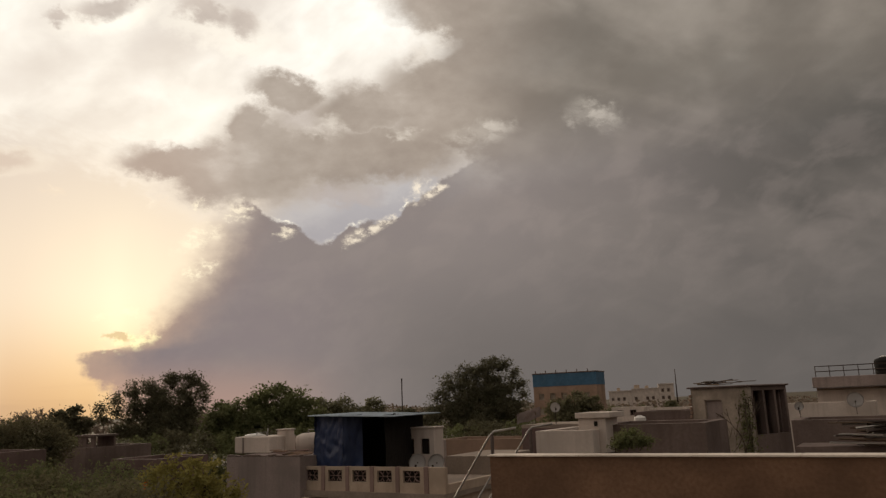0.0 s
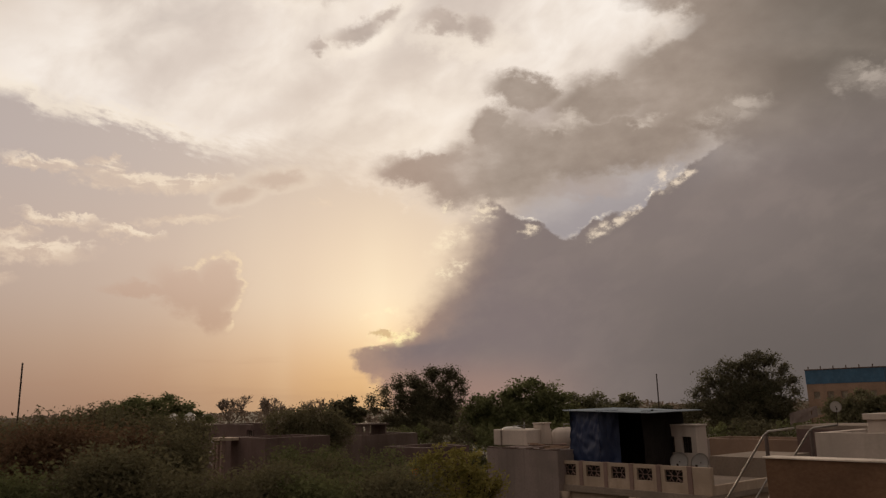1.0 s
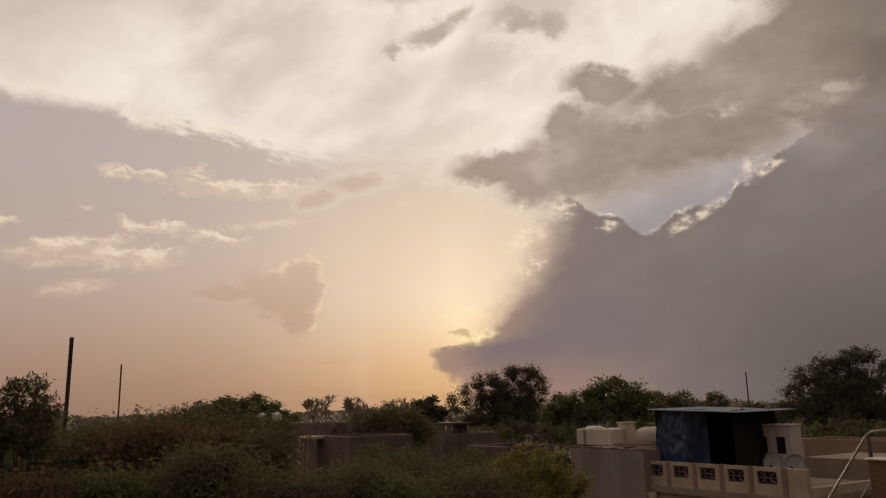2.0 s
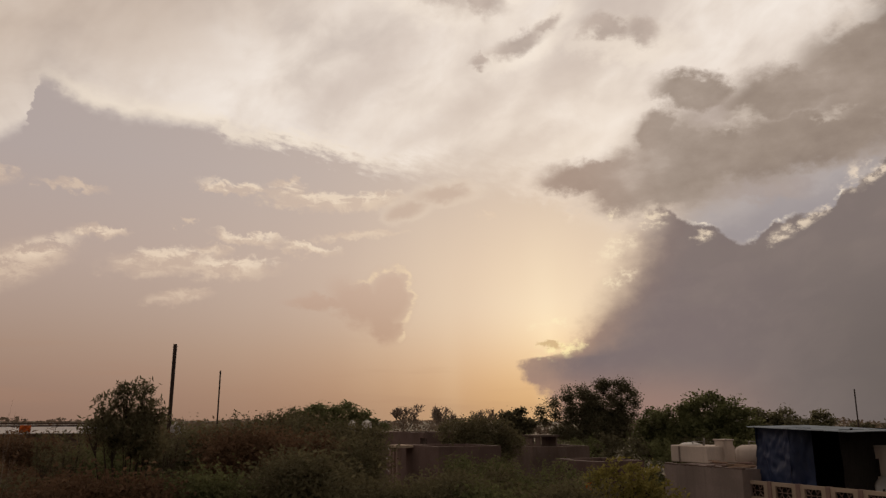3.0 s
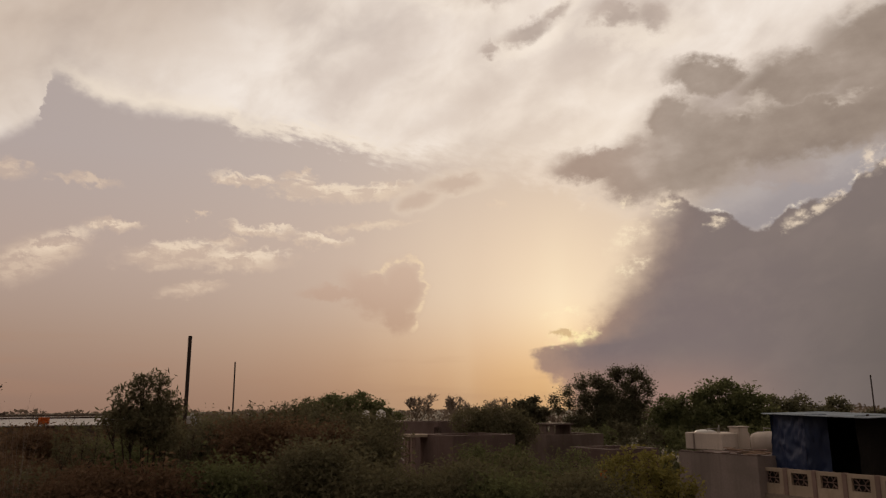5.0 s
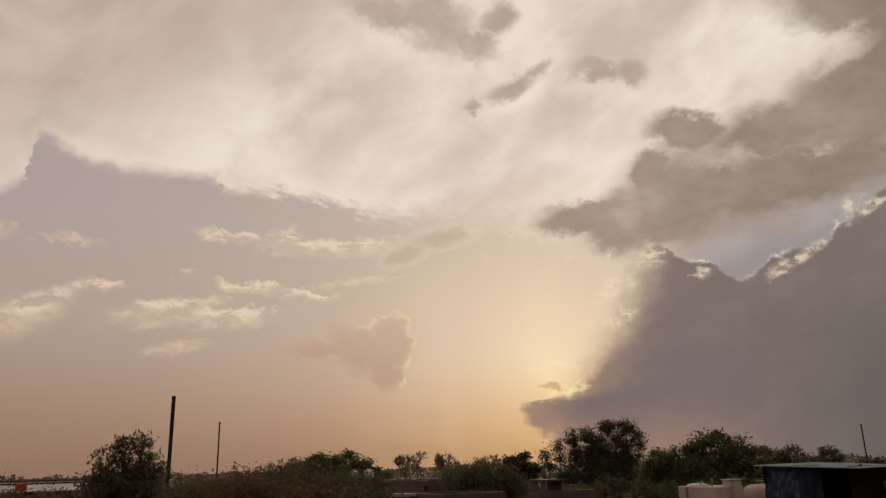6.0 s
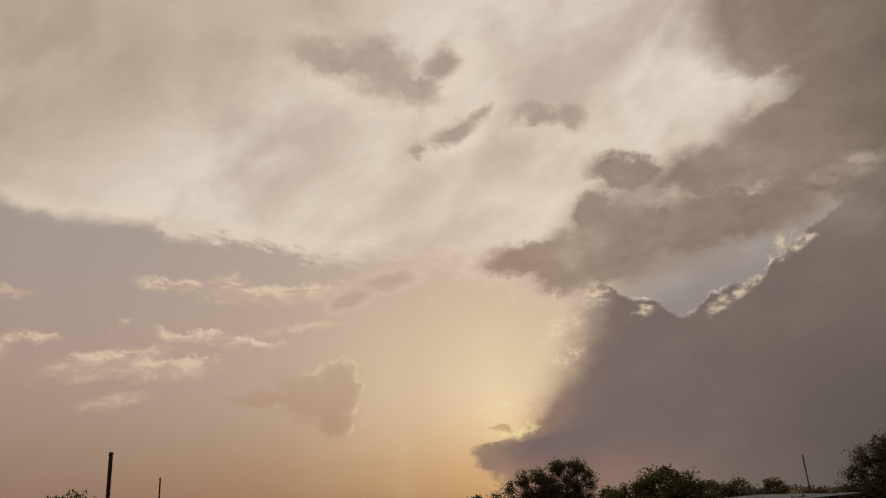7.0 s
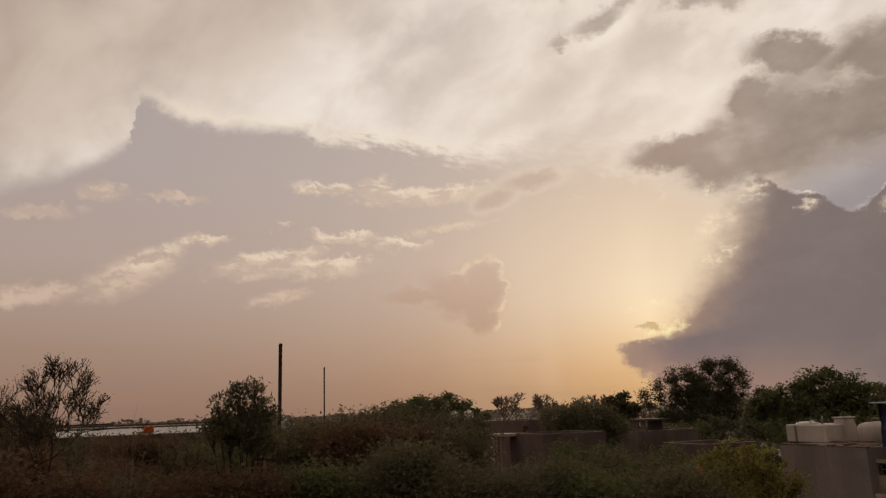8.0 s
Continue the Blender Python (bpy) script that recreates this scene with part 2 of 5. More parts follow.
# small dark clouds on the bright sheet, with lit lower rims
pale = heap((-34.6, 33.4, 4.6, 1.5, -10), (-30.6, 32.5, 4.6, 2.5, -22), (-27.6, 30.9, 2.4, 1.2, -20), (-25.2, 32.3, 2.0, 1.15, 30), (-24.4, 27.5, 2.4, 0.75, 16), (-22.2, 28.5, 1.6, 0.55, 25),
            (-17.0, 28.0, 2.4, 0.9, -10), (-14.4, 27.6, 1.8, 1.0, 0), (-27.3, 26.4, 0.9, 0.6, 0))
pale_under = heap((-32.0, 32.0, 6.0, 2.1, -20), (-24.4, 31.7, 2.6, 1.3, 30), (-24.0, 26.9, 3.2, 0.9, 16), (-15.8, 27.1, 3.6, 1.2, -8), (-21.5, 28.9, 2.0, 0.6, 25))
sky = mix_(step_(pale_under, -0.7, 0.4) * 0.45, sky, srgb(246, 232, 214))
sky = mix_(step_(pale, -0.3, 0.65) * 0.72, sky, mix_(step_(N_MID, 0.35, 0.65), srgb(154, 136, 126), srgb(180, 162, 150)))
# bright holes in the bank
hole = union(blob(4.6, 20.2, 2.4, 0.8, 4, wx, wy), blob(13.6, 20.6, 2.0, 1.0, -20, wx, wy), blob(0.6, 26.9, 1.8, 1.3, 30, wx, wy), blob(-7.6, 20.9, 1.6, 0.8, 0, wx, wy), blob(-1.5, 20.4, 1.3, 0.35, 4, wx, wy))
sky = mix_(step_(hole, -0.5, 0.8) * (0.24 + shred * 0.3), sky, srgb(214, 199, 184))

# the storm cloud: its left edge by height, its top by direction
left = curve_(EL, 0, 18, -30, -8, ((0, -22.0), (1.4, -22.6), (2.4, -23.4), (3.2, -24.6), (4.1, -24.5), (4.7, -22.0), (5.2, -20.7), (6.7, -19.6), (10.0, -17.3), (13.8, -15.3), (18, -13.5)))
top = curve_(AZ, -26, 40, 8, 22, ((-26, 15.4), (-15, 14.8), (-13.6, 15.0), (-12.4, 14.0), (-11.0, 13.6), (-9.4, 13.0), (-8.1, 12.1), (-7.0, 12.6), (-5.6, 13.5), (-3.4, 13.9), (-2.0, 14.5), (0.5, 16.0), (5, 18.2), (14, 19.5), (40, 20.0)))
low_edge = step_(EL, 9.0, 4.5)
e_l = AZ - left + (N_FINE - 0.5) * 1.6 + (N_PUFF - 0.5) * (0.9 + low_edge * 1.3) + N_HEADS * 1.2
e_t = top - EL + (N_FINE - 0.5) * 1.0 + (N_PUFF - 0.5) * 1.0 + N_HEADS * 1.5 + N_BILLOW * 0.6
far_ = 1.0 - step_(AZ, -0.5, 6.0)
crisp = step_(e_t, 0.0, 0.4) * far_ + step_(e_t, -3.5, 4.0) * (1.0 - far_)
storm = step_(e_l / (2.4 - low_edge * 1.8), -0.8, 1.3) * crisp * (1.0 - step_(AZ, 90.0, 150.0))
depth = step_(AZ + (N_BIG - 0.5) * 8.0, 2.0, 32.0)
storm_col = mix_(depth, mix_(step_(AZ, -22.0, 4.0), srgb(123, 109, 108), srgb(126, 114, 109)), srgb(80, 74, 69))
storm_col = mix_(step_(body, 0.3, 0.95) * 0.4, storm_col, srgb(134, 121, 113))
storm_col = mix_(step_(N_FLOCK + N_BILLOW * 0.3, 0.5, 0.72) * 0.16, storm_col, srgb(150, 134, 126))
storm_col = mix_(NEAR * step_(e_l, 5.0, 0.0) * 0.55, storm_col, srgb(214, 172, 136))
storm_col = mix_(step_(EL, 4.5, 0.5) * WIDE * step_(AZ, -4.0, -14.0) * 0.7, storm_col, srgb(176, 136, 116))
storm_col = mix_(step_(EL, 15.0, 2.0) * step_(AZ, -13.0, 5.0) * 0.75, storm_col, srgb(90, 83, 79))
sky = mix_(storm, sky, storm_col)
# silver lining, in pieces, and sunlit heads behind the edge
crumb = step_(noise_(85.0, 1.5, 6, 0.65, 4.4), 0.42, 0.62)
seg = step_(union(1.0 - m_("ABSOLUTE", AZ + 11.0) / 1.2, 1.0 - m_("ABSOLUTE", AZ + 6.2) / 2.0, 1.0 - m_("ABSOLUTE", AZ + 2.2) / 1.2), 0.0, 0.5)
line = (0.06 + seg * 0.7) * step_(e_t, -0.12, 0.06) * step_(e_t, 0.34, 0.08) * step_(e_l, 0.0, 1.5) * far_ * step_(AZ, -12.6, -11.6) * (1.0 - step_(AZ, -0.5, 1.5))
sky = mix_(line * step_(N_FINE, 0.40, 0.55) * (0.25 + crumb * 0.7), sky, srgb(250, 235, 212))
heads = union(blob(-5.5, 12.7, 1.2, 0.6, 25, wx, wy), blob(-3.6, 13.6, 0.9, 0.45, 30, wx, wy), blob(-0.5, 16.0, 1.1, 1.0, 30, wx, wy), blob(0.9, 16.2, 0.9, 0.5, 30, wx, wy), blob(-11.0, 13.0, 0.9, 0.5, 0, wx, wy),
              blob(-14.4, 14.5, 1.1, 0.9, 0, wx, wy), blob(-17.4, 12.5, 1.9, 1.0, 25, wx, wy), blob(-17.4, 10.1, 1.0, 0.8, 0, wx, wy), blob(-22.2, 7.0, 1.6, 0.45, 0, wx, wy), blob(-17.0, 14.9, 0.8, 0.5, 0, wx, wy))
sky = mix_(step_(heads, -0.2, 0.7) * (0.14 + crumb * 0.6), sky, mix_(NEAR, srgb(238, 218, 194), srgb(255, 236, 190)))
sky = mix_(step_(blob(-21.9, 5.2, 2.0, 0.8, 0, wx, wy), -0.1, 0.6) * (0.2 + crumb * 0.65), sky, srgb(255, 236, 178))
nick = blob(-22.5, 5.4, 1.25, 0.5, 0, wx, wy)
sky = mix_(step_(nick, -0.1, 0.5) * 0.6, sky, srgb(186, 148, 104))

# below the horizon the dome is dull earth
sky = mix_(step_(EL, -0.3, -3.0), sky, srgb(92, 78, 68))
background = WT.nodes.new("ShaderNodeBackground")
plug(background.inputs["Color"], sky)
background.inputs["Strength"].default_value = 1.0
out = WT.nodes.new("ShaderNodeOutputWorld")
WT.links.new(background.outputs[0], out.inputs["Surface"])

sun = new("sun", bpy.data.lights.new("sun", "SUN"))
sun.data.energy, sun.data.angle, sun.data.color = 0.9, radians(12), (1.0, 0.8, 0.58)
sun.matrix_basis = look((math.sin(radians(SUN_AZ)) * 50, math.cos(radians(SUN_AZ)) * 50, math.tan(radians(SUN_EL)) * 50 + 40), (0, 0, 40))

# ---- materials ----
def material(name, base, vary=0.25, rough=0.85, metal=0.0, big=0.6, fine=14.0, bump=0.25, stain=None, stain_amount=0.5, streaks=False, island=0.0, back=0.0, random=0.0):
    """A weathered surface: broad patches, fine grain, stains with a shape of their own, and relief."""
    mat = bpy.data.materials.new(name)
    mat.use_nodes = True
    nt = mat.node_tree
    bsdf = nt.nodes["Principled BSDF"]
    bsdf.inputs["Specular IOR Level"].default_value = 0.5 if rough < 0.8 else 0.15
    bsdf.inputs["Roughness"].default_value, bsdf.inputs["Metallic"].default_value = rough, metal
    tc = nt.nodes.new("ShaderNodeTexCoord")

    def noise(scale, detail, stretch=None):
        n = nt.nodes.new("ShaderNodeTexNoise")
        n.inputs["Scale"].default_value, n.inputs["Detail"].default_value = scale, detail
        if stretch:
            mp = nt.nodes.new("ShaderNodeMapping")
            mp.inputs["Scale"].default_value = stretch
            nt.links.new(tc.outputs["Object"], mp.inputs[0])
            nt.links.new(mp.outputs[0], n.inputs["Vector"])
        else:
            nt.links.new(tc.outputs["Object"], n.inputs["Vector"])
        return n.outputs[0]

    def mix(fac, a, b, blend="MIX"):
        n = nt.nodes.new("ShaderNodeMix")
        n.data_type, n.blend_type = "RGBA", blend
        for s, v in ((n.inputs[0], fac), (n.inputs[6], a), (n.inputs[7], b)):
            if isinstance(v, (float, int, tuple)):
                s.default_value = v
            else:
                nt.links.new(v, s)
        return n.outputs[2]

    def rng(v, lo, hi, a=0.0, b=1.0):
        n = nt.nodes.new("ShaderNodeMapRange")
        n.inputs[1].default_value, n.inputs[2].default_value, n.inputs[3].default_value, n.inputs[4].default_value = lo, hi, a, b
        nt.links.new(v, n.inputs[0])
        return n.outputs[0]

    col = (*base, 1.0)
    dark = tuple(c * (1 - vary) for c in base) + (1.0,)
    light = tuple(min(1, c * (1 + vary)) for c in base) + (1.0,)
    grain = noise(fine, 6)
    col = mix(rng(noise(big, 4), 0.35, 0.65), dark, light)
    col = mix(rng(grain, 0.3, 0.7, 0.0, 0.5), col, tuple(c * (1 - vary * 1.2) for c in base) + (1.0,))
    if stain:
        col = mix(rng(noise(1.3, 5, (3.0, 3.0, 0.35) if streaks else None), 0.5, 0.72, 0.0, stain_amount), col, (*stain, 1.0))
    if island:
        g = nt.nodes.new("ShaderNodeNewGeometry")
        col = mix(rng(g.outputs["Random Per Island"], 0, 1, 0, island), col, tuple(min(1, c * 2.6) for c in base) + (1.0,))
    if random:
        oi = nt.nodes.new("ShaderNodeObjectInfo")
        col = mix(rng(oi.outputs["Random"], 0, 1, 0, random), col, tuple(c * 0.55 for c in base) + (1.0,))
    nt.links.new(col, bsdf.inputs["Base Color"])
    nt.links.new(rng(grain, 0.2, 0.8, max(0.02, rough - 0.12), min(1.0, rough + 0.1)), bsdf.inputs["Roughness"])
    if bump:
        b = nt.nodes.new("ShaderNodeBump")
        b.inputs["Strength"].default_value, b.inputs["Distance"].default_value = bump, 0.02
        nt.links.new(grain, b.inputs["Height"])
        nt.links.new(b.outputs[0], bsdf.inputs["Normal"])
    if back:
        tr = nt.nodes.new("ShaderNodeBsdfTranslucent")
        nt.links.new(col, tr.inputs[0])
        ms = nt.nodes.new("ShaderNodeMixShader")
        ms.inputs[0].default_value = back
        nt.links.new(bsdf.outputs[0], ms.inputs[1]), nt.links.new(tr.outputs[0], ms.inputs[2])
        nt.links.new(ms.outputs[0], nt.nodes["Material Output"].inputs["Surface"])
    return mat


M_GROUND = material("dry_ground", (0.11, 0.085, 0.06), 0.3, 0.98, big=0.08, fine=3.0, stain=(0.07, 0.085, 0.035), stain_amount=0.8)
M_BROWN = material("brown_lime_plaster", (0.17, 0.10, 0.062), 0.32, 0.92, big=1.4, fine=26.0, bump=0.4, stain=(0.075, 0.047, 0.032), stain_amount=0.75)
M_COPING = material("pale_cement_coping", (0.72, 0.62, 0.53), 0.25, 0.85, fine=25.0, stain=(0.25, 0.2, 0.16))
M_CEMENT = material("grey_cement_plaster", (0.27, 0.215, 0.195), 0.22, 0.92, big=0.7, stain=(0.15, 0.125, 0.11), streaks=True)
M_ROOF = material("roof_cement", (0.26, 0.205, 0.165), 0.25, 0.92, big=0.5, stain=(0.18, 0.14, 0.11))
M_CREAM = material("cream_wall_paint", (0.44, 0.34, 0.26), 0.15, 0.85, big=1.2, stain=(0.26, 0.19, 0.14), streaks=True, stain_amount=0.45)
M_WHITE = material("whitewash", (0.52, 0.44, 0.385), 0.14, 0.9, big=0.9, stain=(0.33, 0.27, 0.22), streaks=True)
M_PINK = material("faded_pink_plaster", (0.26, 0.175, 0.15), 0.15, 0.9, big=1.0, stain=(0.24, 0.17, 0.14), streaks=True)
M_MAUVE = material("dim_mauve_plaster", (0.145, 0.098, 0.088), 0.22, 0.92, big=0.8, stain=(0.085, 0.06, 0.052), streaks=True)
M_HUT = material("stained_hut_plaster", (0.31, 0.255, 0.205), 0.25, 0.92, big=1.1, fine=10.0, bump=0.4, stain=(0.14, 0.115, 0.085), stain_amount=0.8)
M_TAN = material("bare_brickwork", (0.30, 0.20, 0.145), 0.25, 0.92, big=0.25, fine=6.0, stain=(0.2, 0.14, 0.1))
M_DARKWALL = material("dark_plaster", (0.15, 0.11, 0.095), 0.25, 0.93, big=0.8, stain=(0.09, 0.065, 0.055), streaks=True)
M_BLUE = material("blue_painted_sheet", (0.042, 0.11, 0.19), 0.2, 0.7, big=0.3, fine=2.0, stain=(0.09, 0.16, 0.24))
M_TARP = material("blue_tarpaulin", (0.018, 0.03, 0.08), 0.15, 0.45, big=1.5, fine=30.0, bump=0.15, stain=(0.035, 0.055, 0.12), stain_amount=0.3)
M_TIN = material("galvanised_sheet", (0.40, 0.46, 0.52), 0.2, 0.45, metal=0.55, big=1.5, fine=20.0, stain=(0.26, 0.27, 0.29))
# near black, for the shade inside openings; also the black water tank
M_DARK = material("dark_interior", (0.018, 0.015, 0.013), 0.2, 0.95)
M_GLASS = material("dusty_window_glass", (0.03, 0.028, 0.026), 0.3, 0.25, bump=0.05)
M_STEEL = material("painted_steel_pipe", (0.33, 0.3, 0.27), 0.2, 0.45, metal=0.6, fine=40.0, stain=(0.2, 0.11, 0.06), stain_amount=0.4)
M_RUST = material("rusty_iron", (0.055, 0.034, 0.026), 0.4, 0.75, metal=0.3, big=2.0, fine=30.0)
M_PLASTIC = material("white_tank_plastic", (0.62, 0.58, 0.54), 0.08, 0.5, fine=10.0, bump=0.05, stain=(0.4, 0.35, 0.3))
M_DISH = material("grey_dish_enamel", (0.38, 0.35, 0.33), 0.12, 0.5, bump=0.05)
M_WOOD = material("weathered_wood", (0.17, 0.12, 0.085), 0.35, 0.85, fine=18.0, random=0.5)
M_BARK = material("dark_bark", (0.075, 0.055, 0.04), 0.35, 0.95, fine=20.0, bump=0.6)
M_LEAF_EUC = material("eucalyptus_leaf", (0.11, 0.1, 0.06), 0.3, 0.9, bump=0.0, island=0.3, back=0.4)
# far leaves are paler: distance haze is put into their colour
M_LEAF_FAR = material("hazed_far_leaf", (0.14, 0.13, 0.075), 0.3, 0.9, bump=0.0, island=0.3, back=0.4)
M_LEAF_GREEN = material("neem_leaf", (0.13, 0.135, 0.06), 0.35, 0.9, bump=0.0, island=0.3, back=0.4)
M_LEAF_DARK = material("dark_leaf", (0.13, 0.115, 0.065), 0.35, 0.9, bump=0.0, island=0.3, back=0.4)
M_LEAF_YELLOW = material("yellow_green_leaf", (0.215, 0.185, 0.055), 0.35, 0.9, bump=0.0, island=0.3, back=0.4)
M_LEAF_RED = material("russet_leaf", (0.15, 0.092, 0.055), 0.35, 0.9, bump=0.0, island=0.3, back=0.4)
# woods leaf and twig: aerial haze painted in as a paler base colour
M_LEAF_WOODS = material("hazy_woods_leaf", (0.15, 0.115, 0.088), 0.2, 0.9, bump=0.0, island=0.3, back=0.4)
M_TWIG = material("hazed_dry_twig", (0.26, 0.2, 0.155), 0.25, 0.9, bump=0.0)
M_ORANGE = material("saffron_cloth", (0.55, 0.12, 0.025), 0.2, 0.85)
M_PALEROOF = material("pale_sheet_roof", (0.46, 0.42, 0.395), 0.1, 0.6, metal=0.0, big=0.3, fine=2.0)
M_CREAMROOM = material("pale_room_paint", (0.52, 0.44, 0.39), 0.12, 0.85, big=1.0, stain=(0.3, 0.24, 0.2), streaks=True)

# ---- shapes ----
GRID = -32.0                       # the houses stand in rows turned by this
GU = Vector((math.cos(radians(GRID)), math.sin(radians(GRID)), 0))
GV = Vector((-GU.y, GU.x, 0))


def spot(az, d, z=0.0):
    """The place d metres off in a direction of az degrees to the right of the y axis."""
    return Vector((math.sin(radians(az)) * d, math.cos(radians(az)) * d, z))


def rise(d, el):
    """The height of what shows el degrees above eye level, d metres off."""
    return EYE_Z + d * math.tan(radians(el))


def box(bm, x0, x1, y0, y1, z0, z1, bevel=0.0):
    m = Matrix.Translation(((x0 + x1) / 2, (y0 + y1) / 2, (z0 + z1) / 2)) @ Matrix.Diagonal((x1 - x0, y1 - y0, z1 - z0, 1))
    vs = bmesh.ops.create_cube(bm, size=1, matrix=m)["verts"]
    if bevel:
        es = list({e for v in vs for e in v.link_edges})
        bmesh.ops.bevel(bm, geom=es, offset=bevel, segments=1, affect="EDGES", profile=0.5)
    return bm


def tube(bm, pts, radii, sides=6):
    """A pipe or limb through points."""
    rings = []
    pts = [Vector(p) for p in pts]
    if isinstance(radii, (int, float)):
        radii = [radii] * len(pts)
    for i, (p, r) in enumerate(zip(pts, radii)):
        d = (pts[min(i + 1, len(pts) - 1)] - pts[max(i - 1, 0)]).normalized()
        a = d.orthogonal().normalized()
        b = d.cross(a)
        rings.append([bm.verts.new(p + (a * math.cos(k * math.tau / sides) + b * math.sin(k * math.tau / sides)) * r) for k in range(sides)])
    for r0, r1 in zip(rings, rings[1:]):
        # join each vertex to the nearest start on the next ring
        off = min(range(sides), key=lambda k: (r1[k].co - r0[0].co).length)
        for k in range(sides):
            bm.faces.new((r0[k], r0[(k + 1) % sides], r1[(k + 1 + off) % sides], r1[(k + off) % sides]))
    bm.faces.new(list(reversed(rings[0]))), bm.faces.new(rings[-1])
    return bm


def lathe(bm, profile, sides=20, centre=(0, 0, 0)):
    """A turned shape from (radius, height) pairs."""
    c = Vector(centre)
    rings = [[bm.verts.new(c + Vector((r * math.cos(k * math.tau / sides), r * math.sin(k * math.tau / sides), z))) for k in range(sides)] for r, z in profile]
    for a, b in zip(rings, rings[1:]):
        for k in range(sides):
            bm.faces.new((a[k], a[(k + 1) % sides], b[(k + 1) % sides], b[k]))
    bm.faces.new(list(reversed(rings[0]))), bm.faces.new(rings[-1])
    return bm


def part(name, bm, mat, parent=None, label="", smooth=False):
    me = bpy.data.meshes.new(name)
    bmesh.ops.recalc_face_normals(bm, faces=bm.faces)
    bm.to_mesh(me)
    bm.free()
    me.materials.append(mat)
    if smooth:
        me.polygons.foreach_set("use_smooth", [True] * len(me.polygons))
    ob = new(name, me)
    ob.parent = parent
    if label:
        tagged(ob, label)
    return ob


def thing(name, at, turn, label, category, group="", kind=""):
    ob = new(name)
    ob.empty_display_size = 0.2
    ob.matrix_basis = Matrix.Translation(at) @ Matrix.Rotation(radians(turn), 4, "Z")
    return tagged(ob, label, category, group, kind)


def pierced(bm, x0, x1, z0, z1, y0, y1, holes):
    """A wall from x0 to x1 with real openings (hx0, hx1, hz0, hz1)."""
    xs = sorted({x0, x1, *(h[0] for h in holes), *(h[1] for h in holes)})
    zs = sorted({z0, z1, *(h[2] for h in holes), *(h[3] for h in holes)})
    for a, b in zip(xs, xs[1:]):
        start = None
        for c, d in zip(zs, zs[1:]):
            open_ = any(h[0] <= (a + b) / 2 <= h[1] and h[2] <= (c + d) / 2 <= h[3] for h in holes)
            if open_:
                if start is not None:
                    box(bm, a, b, y0, y1, start, c)
                start = None
            elif start is None:
                start = c
        if start is not None:
            box(bm, a, b, y0, y1, start, zs[-1])
    return bm


def house(name, label, az, d, w, dep, top, mat, holes=(), parapet=0.0, floor=0.0, roof_mat=None, turn=GRID, eave=0.0, coping=None, group="", glass=None):
    """A flat-roofed house: its front's near-left corner at az, d; local x runs along the front, y away from it."""
    h = thing(name, spot(az, d), turn, label, "house", group)
    t = 0.22
    bm = pierced(bmesh.new(), 0, w, floor, top, 0, t, holes)
    part("front_wall", bm, mat, h)
    bm = bmesh.new()
    box(bm, 0, t, t, dep - t, floor, top), box(bm, w - t, w, t, dep - t, floor, top), box(bm, 0, w, dep - t, dep, floor, top)
    part("side_wall", bm, mat, h)
    rz = top - parapet
    part("roof_slab", box(bmesh.new(), t if parapet else -eave, w - t if parapet else w + eave, t if parapet else -eave, dep - t if parapet else dep + eave, rz - 0.15 if parapet else rz, rz if parapet else rz + 0.13, 0), roof_mat or M_ROOF, h)
    if coping:
        bm = bmesh.new()
        box(bm, -0.03, w + 0.03, -0.03, t + 0.03, top, top + 0.05), box(bm, -0.03, t + 0.03, t + 0.03, dep - t, top, top + 0.05), box(bm, w - t - 0.03, w + 0.03, t + 0.03, dep - t, top, top + 0.05)
        part("coping", bm, coping, h)
    for x0, x1, z0, z1 in holes:
        wdw = part("window", box(bmesh.new(), x0, x1, t * 0.7, t * 0.8, z0, z1), glass or M_GLASS, h)
        bm = bmesh.new()
        f = min(0.06, (x1 - x0) * 0.1)
        for b in ((x0, x0 + f, z0, z1), (x1 - f, x1, z0, z1), (x0 + f, x1 - f, z1 - f, z1), (x0 + f, x1 - f, z0, z0 + f), ((x0 + x1 - f) / 2, (x0 + x1 + f) / 2, z0 + f, z1 - f)):
            box(bm, b[0], b[1], t * 0.45, t * 0.7, b[2], b[3])
        part("window_frame", bm, M_DARKWALL, wdw)
    return h


# ---- plants ----
def leaf_mesh(name, centres, size, slim, mat, parent, droop=0.3, seed=0):
    """Many small folded leaves, one island each."""
    rg = np.random.default_rng(seed)
    n = len(centres)
    ax = rg.normal(size=(n, 3))
    ax[:, 2] = ax[:, 2] * 0.6 - droop
    ax /= np.linalg.norm(ax, axis=1, keepdims=True)
    side = np.cross(ax, rg.normal(size=(n, 3)))
    side /= np.linalg.norm(side, axis=1, keepdims=True) + 1e-9
    s = (size * rg.uniform(0.6, 1.35, n))[:, None]
    up = np.cross(ax, side) * s * 0.12
    v = np.stack([centres - ax * s * 0.5, centres + side * s * slim * 0.5 - ax * s * 0.05 + up, centres + ax * s * 0.5, centres - side * s * slim * 0.5 - ax * s * 0.05 + up], 1).reshape(-1, 3)
    me = bpy.data.meshes.new(name)
    me.vertices.add(4 * n)
    me.vertices.foreach_set("co", v.ravel())
    me.loops.add(4 * n)
    me.loops.foreach_set("vertex_index", np.arange(4 * n, dtype=np.int32))
    me.polygons.add(n)
    me.polygons.foreach_set("loop_start", np.arange(0, 4 * n, 4, dtype=np.int32))
    me.update(calc_edges=True)
    me.materials.append(mat)
    ob = new(name, me)
    ob.parent = parent
    return ob


